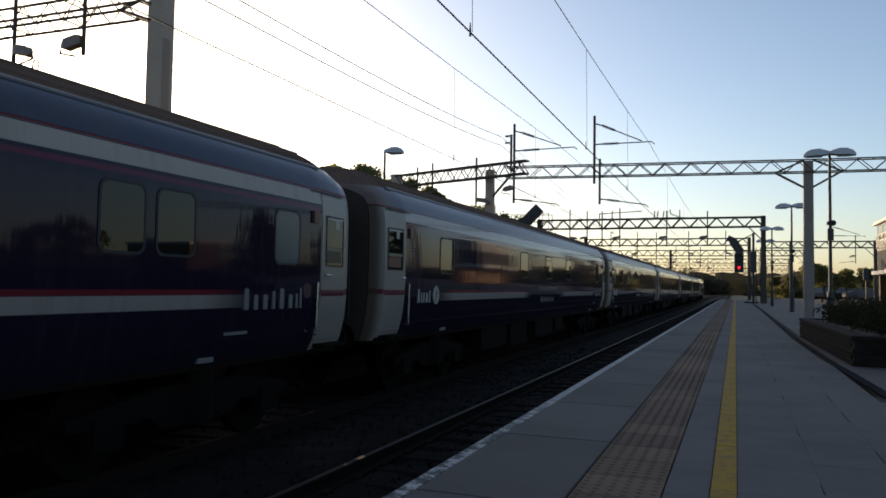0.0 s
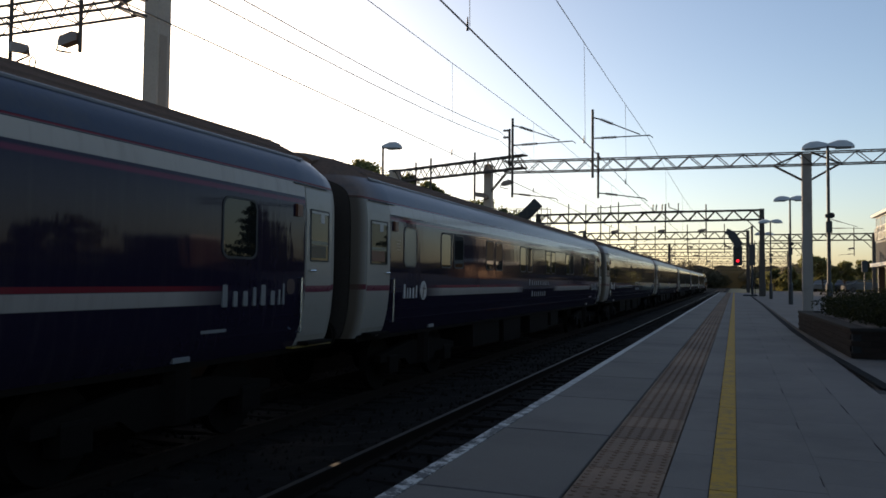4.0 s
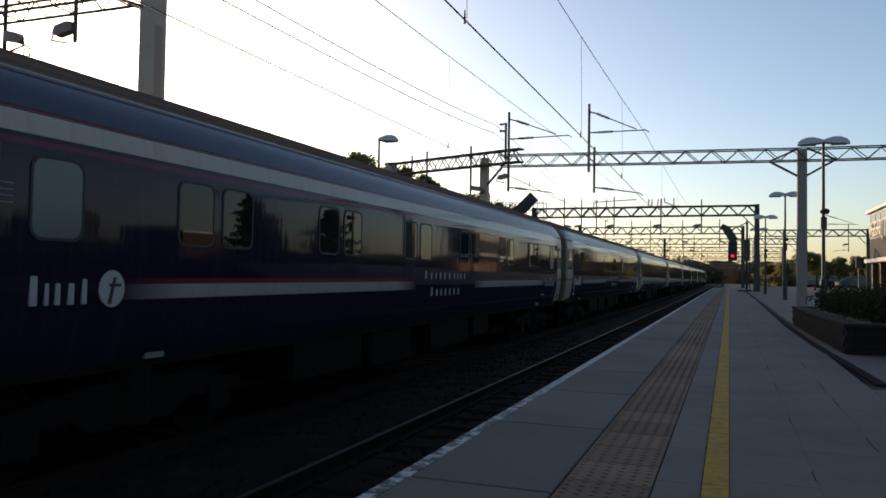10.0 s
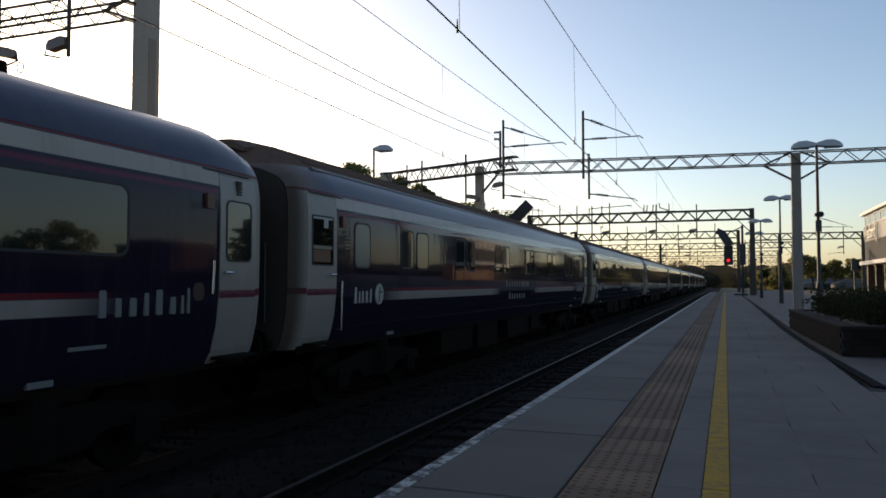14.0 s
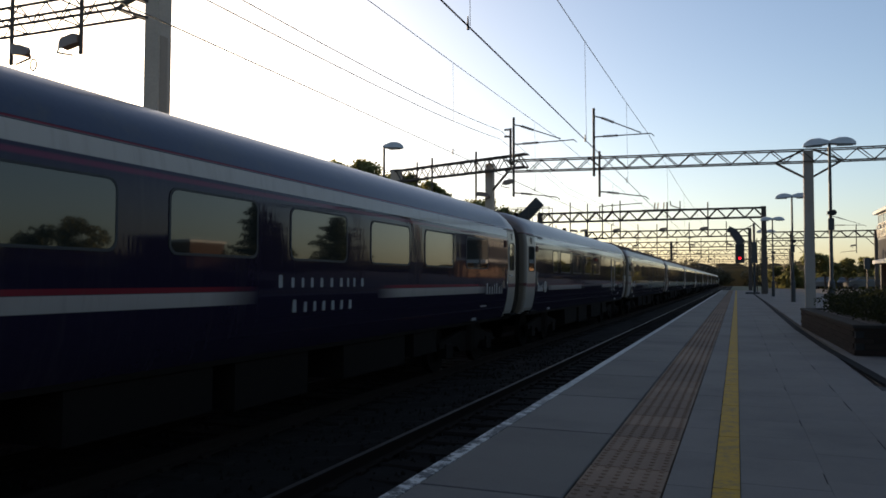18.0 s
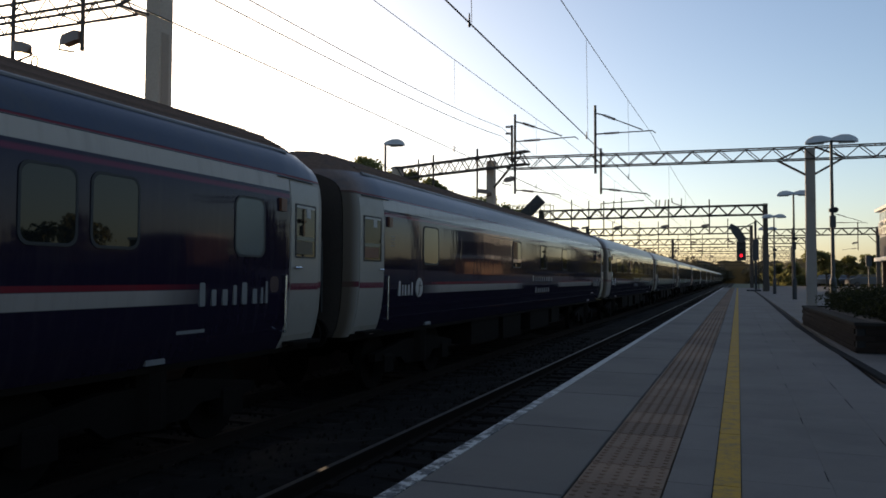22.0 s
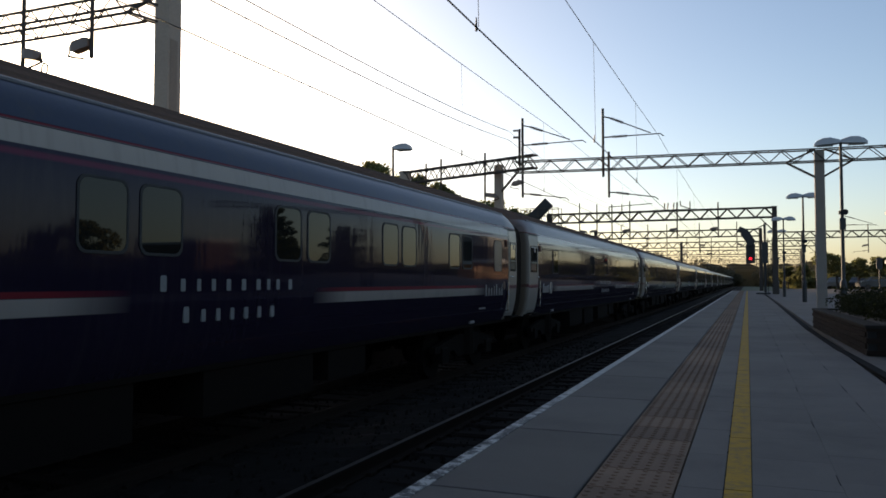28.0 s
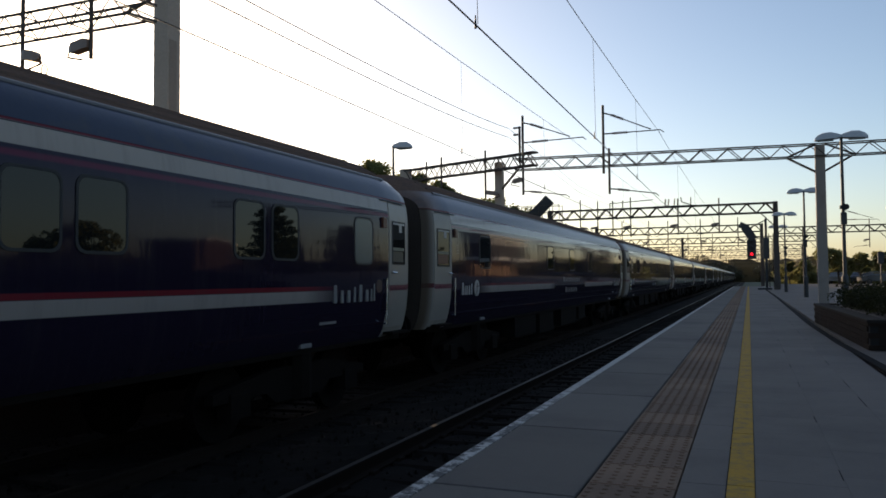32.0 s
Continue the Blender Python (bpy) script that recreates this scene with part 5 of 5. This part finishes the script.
def build_coach(kind):
    day = kind in ("lounge", "brake")
    length = 20.4 if day else 23.0
    label = {"a": "dark blue sleeping coach with paired small windows and white band", "b": "dark blue sleeping coach with few single windows and white band",
             "lounge": "dark blue day coach with a row of large windows", "brake": "dark blue brake coach with double luggage doors"}[kind]
    c = thing("coach", label, "railway coach", "coaches of the moving train")
    side = M_SIDE_2 if day else (M_SIDE_A if kind == "a" else M_SIDE_B)
    part("body", body_shape(length), side, c, "dark blue coach side with white and red stripes", smooth=True)
    part("roof", roof_shape(length, ROOF_DAY if day else ROOF), M_ROOF_DAY if day else M_ROOF, c, "slate blue roof" if day else "blue roof shoulder with a sooty brown crown", smooth=True)
    if not day:
        ys_ = [1.05 + (length - 2.1) * i / 8 for i in range(9)]
        g = Shape().loft([[(1.140, y, 3.448), (1.132, y, 3.474), (1.100, y, 3.494), (1.075, y, 3.47)] for y in ys_])
        part("gutter", g, M_GUTTER, c, "thin pale gutter along the roof")
        for rx_, rz_ in ((0.985, 3.560), (0.76, 3.688), (0.47, 3.797)):
            part("roof_rib", Shape().loft([[(rx_ + 0.02, y, rz_ - 0.012), (rx_ + 0.012, y, rz_ + 0.014), (rx_ - 0.012, y, rz_ + 0.02), (rx_ - 0.02, y, rz_ - 0.004)] for y in ys_]), M_CROWN, c)
    for y, sg in ((0.36, 1), (length - 0.36, -1)):
        k = narrow(y, length)
        ew = Shape()
        outline = [(x * k * 0.985, z) for x, z in PROFILE]
        outline = outline + [(x * k * 0.985, 3.135 + (z - 3.135) * 0.50) for x, z in ROOF[1:-1]]
        full = outline + [(-x, z) for x, z in reversed(outline)]
        ew.loft([[(x, y + sg * d, z) for x, z in (full if sg < 0 else list(reversed(full)))] for d in (0.0, 0.12)])
        e = part("end_wall", ew, M_SOOT, c, "sooty coach end")
        rings = []
        for i in range(9):
            o, yy = 0.02 * (i % 2), y - sg * 0.36 * i / 8
            rings.append([(-0.50 - o, yy, 1.1), (0.50 + o, yy, 1.1), (0.50 + o, yy, 3.05), (0.42, yy, 3.15 + o), (-0.42, yy, 3.15 + o), (-0.50 - o, yy, 3.05)])
        part("gangway", Shape().loft(rings), M_BELLOWS, c, "black rubber gangway bellows")
        part("end_rail", Shape().tube((1.0 * k, y - sg * 0.05, 1.35), (1.0 * k, y - sg * 0.05, 2.4), 0.016, n=6), M_CHROME if day else M_DARKSTEEL, e)
        for sx in (-0.87, 0.87):
            part("buffer", Shape().tube((sx, y, 1.06), (sx, y - sg * 0.25, 1.06), 0.09, n=10).tube((sx, y - sg * 0.25, 1.06), (sx, y - sg * 0.29, 1.06), 0.22, n=14), M_UNDER, c)
    d0 = 0.60
    coach_door(c, d0, 1.33, length, day, day)
    coach_door(c, length - 1.33, length - d0, length, day, day)
    wins = {"a": A_WIN, "b": B_WIN, "lounge": DAY_WIN, "brake": BRAKE_WIN}[kind]
    r = 0.09 if not day else 0.10
    for i, (y0, y1) in enumerate(wins):
        for flip in (False, True):
            w = window_set(c, y0, y1, 2.12, 2.76, r, M_GLASS if day else M_GLASS_DARK, flip)
    if not day:
        small = ((1.9, 2.42), (20.55, 21.1)) if kind == "a" else ((2.95, 3.67), (19.95, 20.57))
        for i, (y0, y1) in enumerate(small):
            window_set(c, y0, y1, 2.10, 2.76, 0.10, M_FROST if kind == "a" else M_GLASS_DARK, False, "toilet_window")
    if kind == "brake":
        ld = part("luggage_doors", patch(15.04, 15.76, 1.15, 2.9, length, 0.008, 2, 8), mat("luggage_door_paint", NAVY, 0.25, coat=0.5, var=0.2, bump=0.02), c, "double luggage doors")
        part("door_window", slab_yz(rounded(15.09, 15.70, 2.04, 2.76, 0.06), 1.35, 1.382), M_GLASS, ld)
        for y in (15.0, 15.80):
            part("grab_rail", Shape().tube((1.375, y, 1.45), (1.395, y, 2.78), 0.014, n=8).tube((1.33, y, 1.45), (1.38, y, 1.45), 0.012, n=6).tube((1.33, y, 2.78), (1.40, y, 2.78), 0.012, n=6), M_RAILGREY, c, "long upright metal grab rail")
    mid = {"a": 11.42, "b": 11.80}.get(kind, 10.27)
    if kind != "brake":
        lettering(c, mid - 1.2, mid + 1.2, 1.768, 1.923, [1.0, 0.8, 0.7, 0.75, 0.85, 0.9, 0.9, 0.3, 0.8, 0.9], [1] + [0.8] * 9)
        lettering(c, mid - 0.85, mid + 0.85, 1.455, 1.615, [0.9, 0.7, 0.7, 0.7, 0.8, 0.7, 0.85], [1] + [0.8] * 6)
    lettering(c, length - 3.05, length - 1.80, 1.555, 1.80, [0.8, 0.7, 0.8, 0.55, 0.85, 0.75, 0.25, 0.25], [1, 0.7, 0.7, 0.88, 1, 0.7, 0.75, 1.05], "faded_mark")
    part("crest", slab_yz(rounded(length - 1.76, length - 1.58, 1.68, 1.87, 0.07), side_x(1.75) - 0.03, side_x(1.75) + 0.003), M_CREST, c, "dull red crest")
    fy = 1.65 if day else 1.90
    lettering(c, fy, fy + 0.62, 1.56, 1.80, [0.7, 0.25, 0.5, 0.6, 0.5], [1, 0.75, 0.75, 0.75, 0.9], "operator_mark")
    emblem(c, fy + 0.88, 1.69, 0.30)
    part("number_bar", slab_yz(rounded(length - 3.3, length - 2.87, 1.28, 1.34, 0.01, 1), side_x(1.3) - 0.004, side_x(1.3) + 0.004), mat_number, c, "pale number bar")
    for y in (3.5, length - 3.5):
        part("white_plate", Shape().block(1.19, 1.235, y - 0.13, y + 0.13, 1.0, 1.055, 0.008), mat_number, c, "small pale plate on the solebar")
    if kind != "brake":
        h, rows = Shape(), ((0.50, 3.80, 3.855), (0.72, 3.84, 3.90), (1.2, 3.855, 3.92), (1.60, 3.865, 3.935))
        if day:
            rows = ((0.95, 3.72, 3.80), (1.1, 3.75, 3.83), (1.6, 3.76, 3.84))
        if kind == "b":
            rows = tuple((length - 1.35 + (y_ - 0.5) * 0.82, a_, b_) for y_, a_, b_ in rows)
        h.loft([[(-0.40, y_, b_ - 0.14), (-0.38, y_, a_ - 0.14), (0, y_, a_), (0.38, y_, a_ - 0.14), (0.40, y_, b_ - 0.14), (0.2, y_, b_ - 0.03), (0, y_, b_), (-0.2, y_, b_ - 0.03)] for y_, a_, b_ in rows])
        hatch = part("roof_hatch", h, M_CROWN, c, "sooty raised roof hatch lid")
        part("hatch_kerb", Shape().block(-0.3, 0.3, rows[0][0] + 0.1, rows[-1][0] - 0.12, 3.55, rows[0][1] + 0.01, 0.02), M_SOOT, hatch)
    if day:
        plate = Shape()
        plate.loft([[(x * 0.80, y_, z + lift) for x, z in ROOF_DAY[3:] for lift in (0.035,)] + [(-x * 0.80, y_, z + 0.035) for x, z in reversed(ROOF_DAY[3:-1])] + [(-0.84, y_, 3.56), (0.84, y_, 3.56)]
                    for y_ in (1.15, 1.22, 2.0, 2.70, 2.78)])
        part("roof_plate", plate, M_PLATE, c, "raised dirty roof plate")
        # Black bar stands in for the shade under the plate's edge.
        part("plate_shadow_bar", Shape().beam((0.87, 1.2, 3.625), (0.87, 2.72, 3.625), 0.03, 0.02), M_RUBBER, c, "dark bar standing for shade under the roof plate")
    part("roof_knob", Shape().tube((0, 3.45, 3.76), (0, 3.45, 3.93), 0.05, 0.025, 8), M_UNDER, c)
    if day:
        part("roof_knob", Shape().tube((0, 19.7, 3.68), (0, 19.7, 3.91), 0.05, 0.025, 8), M_UNDER, c)
        grille = Shape()
        for k in range(4):
            grille.box(1.29, 1.345, 1.68, 2.27, 2.955 + k * 0.04, 2.98 + k * 0.04)
        part("louvre", grille, M_RUBBER, c, "small louvred vent in the white band")
    else:
        for k in range(4):
            part("notice_line", slab_yz(rounded(1.60, 1.75, 2.36 + k * 0.05, 2.37 + k * 0.05, 0.003, 1), side_x(2.4) - 0.004, side_x(2.4) + 0.003), mat_number, c)
    for i in range(3 if kind == "brake" else 0):
        y = 3.2 + i * (length - 6.4) / 2
        part("roof_vent", Shape().tube((0.3, y, 3.74), (0.3, y, 3.90), 0.09, 0.07, 8), M_UNDER, c)
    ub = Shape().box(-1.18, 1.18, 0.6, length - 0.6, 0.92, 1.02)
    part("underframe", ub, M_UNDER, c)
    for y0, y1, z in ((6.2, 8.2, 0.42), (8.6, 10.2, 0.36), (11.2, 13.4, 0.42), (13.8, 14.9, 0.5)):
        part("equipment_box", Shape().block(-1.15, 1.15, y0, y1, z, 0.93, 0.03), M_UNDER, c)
    bogie(c, 3.4)
    bogie(c, length - 3.4)
    if kind == "b":
        part("sill_strip", Shape().box(1.2, 1.29, length - 1.5, length - 0.5, 0.985, 1.005), M_YELLOW, c, "thin yellow sill under the door")
    return c


def build_loco():
    t = thing("locomotive", "dark blue electric locomotive at the head of the train", "locomotive")
    prof = [(1.25, 0.95), (1.36, 1.4), (1.37, 2.3), (1.25, 2.9), (1.0, 3.6), (0.5, 3.8)]
    rings = []
    for y, k, zt in ((0.4, 0.9, 0.8), (1.2, 1.0, 1.0), (17.0, 1.0, 1.0), (18.3, 0.9, 0.75)):
        rg = [(x * k, y, 0.95 + (z - 0.95) * (zt if z > 2 else 1)) for x, z in prof]
        rings.append(rg + [(-x, y_, z) for x, y_, z in reversed(rg)])
    part("body", Shape().loft(rings), M_SIDE_2, t)
    part("cab_window", slab_yz(rounded(1.3, 1.9, 2.2, 2.8, 0.05), 1.3, 1.375), M_GLASS, t)
    part("grille", Shape().box(1.3, 1.38, 5, 12, 2.1, 2.8), M_RUBBER, t, "black side grilles")
    pan = Shape().beam((0, 4, 3.8), (0, 5.4, 4.3), 0.06, 0.06).beam((0, 5.4, 4.3), (0, 4.2, 5.0), 0.05, 0.05).beam((-0.8, 4.2, 5.02), (0.8, 4.2, 5.02), 0.06, 0.06)
    part("pantograph", pan, M_STEEL, t)
    bogie(t, 4.0)
    bogie(t, 14.5)
    return t


PROTO = {k: build_coach(k) for k in ("a", "b", "lounge", "brake")}
ORDER = "a b a a b a b a a brake lounge b a b a b a".split()     # front to rear
LENGTH = {"a": 23.0, "b": 23.0, "lounge": 20.4, "brake": 20.4}


def run(t):
    """How far the train has come at t seconds: the coupling behind the fifth coach, in metres along the line."""
    return 10.376 + 5.3084 * t + 0.081016 * t * t - 0.000104 * t ** 3


NUDGE = {5: -0.10, 7: 0.13}          # coaches whose couplings are a little slack or tight
MOVING = []
front = 0.0
for k in ORDER[:5]:
    front += LENGTH[k]
MOVING.append((build_loco(), front))
y, used = front, set()
for n_, k in enumerate(ORDER):
    y -= LENGTH[k]
    if k in used:
        ob = copy_thing(PROTO[k], pose(TRAIN_X, y, RAIL_Z))
    else:
        ob = PROTO[k]
        used.add(k)
    MOVING.append((ob, y + NUDGE.get(n_, 0.0)))


# ---------------------------------------------------------------- platform pieces
def lay(name, me, xs_, ys_, parent, z=0.0):
    for y_ in ys_:
        for x_ in xs_:
            ob = new(name, me)
            ob.parent = parent
            ob.location = (x_, y_, z + rng.uniform(-0.0006, 0.0))


coping = Shape().block(EDGE_X, -0.728, 0.006, 1.494, -0.065, 0.0, 0.006).mesh("coping_slab", M_COPING)
lay("coping_slab", coping, (0,), [-4.16 + 1.5 * i for i in range(42)], platform)
tac = Shape().block(0.004, 0.396, 0.004, 0.396, -0.06, 0.0, 0.004)
for i in range(6):
    for j in range(6):
        cx, cy = 0.033 + 0.0667 * i, 0.033 + 0.0667 * j
        lo = [(cx + 0.0165 * math.cos(a * 1.0472), cy + 0.0165 * math.sin(a * 1.0472), 0.0) for a in range(6)]
        hi = [(cx + 0.010 * math.cos(a * 1.0472), cy + 0.010 * math.sin(a * 1.0472), 0.005) for a in range(6)]
        tac.loft([lo, hi])
tac_me = tac.mesh("tactile_slab", M_TACTILE)
lay("tactile_slab", tac_me, (-0.722,), [-4.4 + 0.4 * i for i in range(221)], platform)
strip = Shape().block(-0.318, -0.117, 0.001, 0.749, -0.06, 0.0, 0.0015).mesh("strip_slab", M_SLAB)
lay("strip_slab", strip, (0,), [-4.5 + 0.75 * i for i in range(66)], platform)
wide = Shape().block(0.0058, 0.3935, 0.0008, 0.5992, -0.06, 0.0, 0.0012).mesh("paving_slab", M_SLAB)
for c_ in range(3):
    lay("paving_slab", wide, (c_ * 0.388,), [-4.5 + 0.6 * i + 0.2 * c_ for i in range(82)], platform)
right = Shape().block(0.0008, 0.5992, 0.0008, 0.5992, -0.06, 0.0, 0.0012).mesh("paving_slab", M_SLAB)
lay("paving_slab", right, [1.172 + 0.6 * i for i in range(4)], [-4.4 + 0.6 * i for i in range(20)], platform)
part("gap_fill", Shape().box(0.0, 1.17, -4.5, 45, -0.07, -0.012).box(1.17, 3.3, -4.5, 8, -0.07, -0.012), M_JOINT, platform)

cracks, y = Shape(), -4.0
while y < 34:
    n = rng.uniform(0.25, 0.7)
    cracks.box(-0.1185, -0.1135, y, y + n, -0.01, 0.0022)
    y += n + rng.uniform(0.05, 0.6)
for x_ in (0.388, 0.776, 1.168):
    y = -4.0
    while y < 26:
        n = rng.uniform(0.1, 0.55)
        cracks.box(x_ - 0.0025, x_ + rng.uniform(0.001, 0.003), y, y + n, -0.01, 0.002)
        y += n + rng.uniform(0.3, 1.6)
tagged(part("open_joints", cracks, M_OPENJOINT, platform), kind="stuff")


def motions():
    times = [i * 0.5 for i in range(65)]
    for ob, offset in MOVING:
        walk(ob, [(t, pose(TRAIN_X, run(t) + offset, RAIL_Z)) for t in times])


motions()
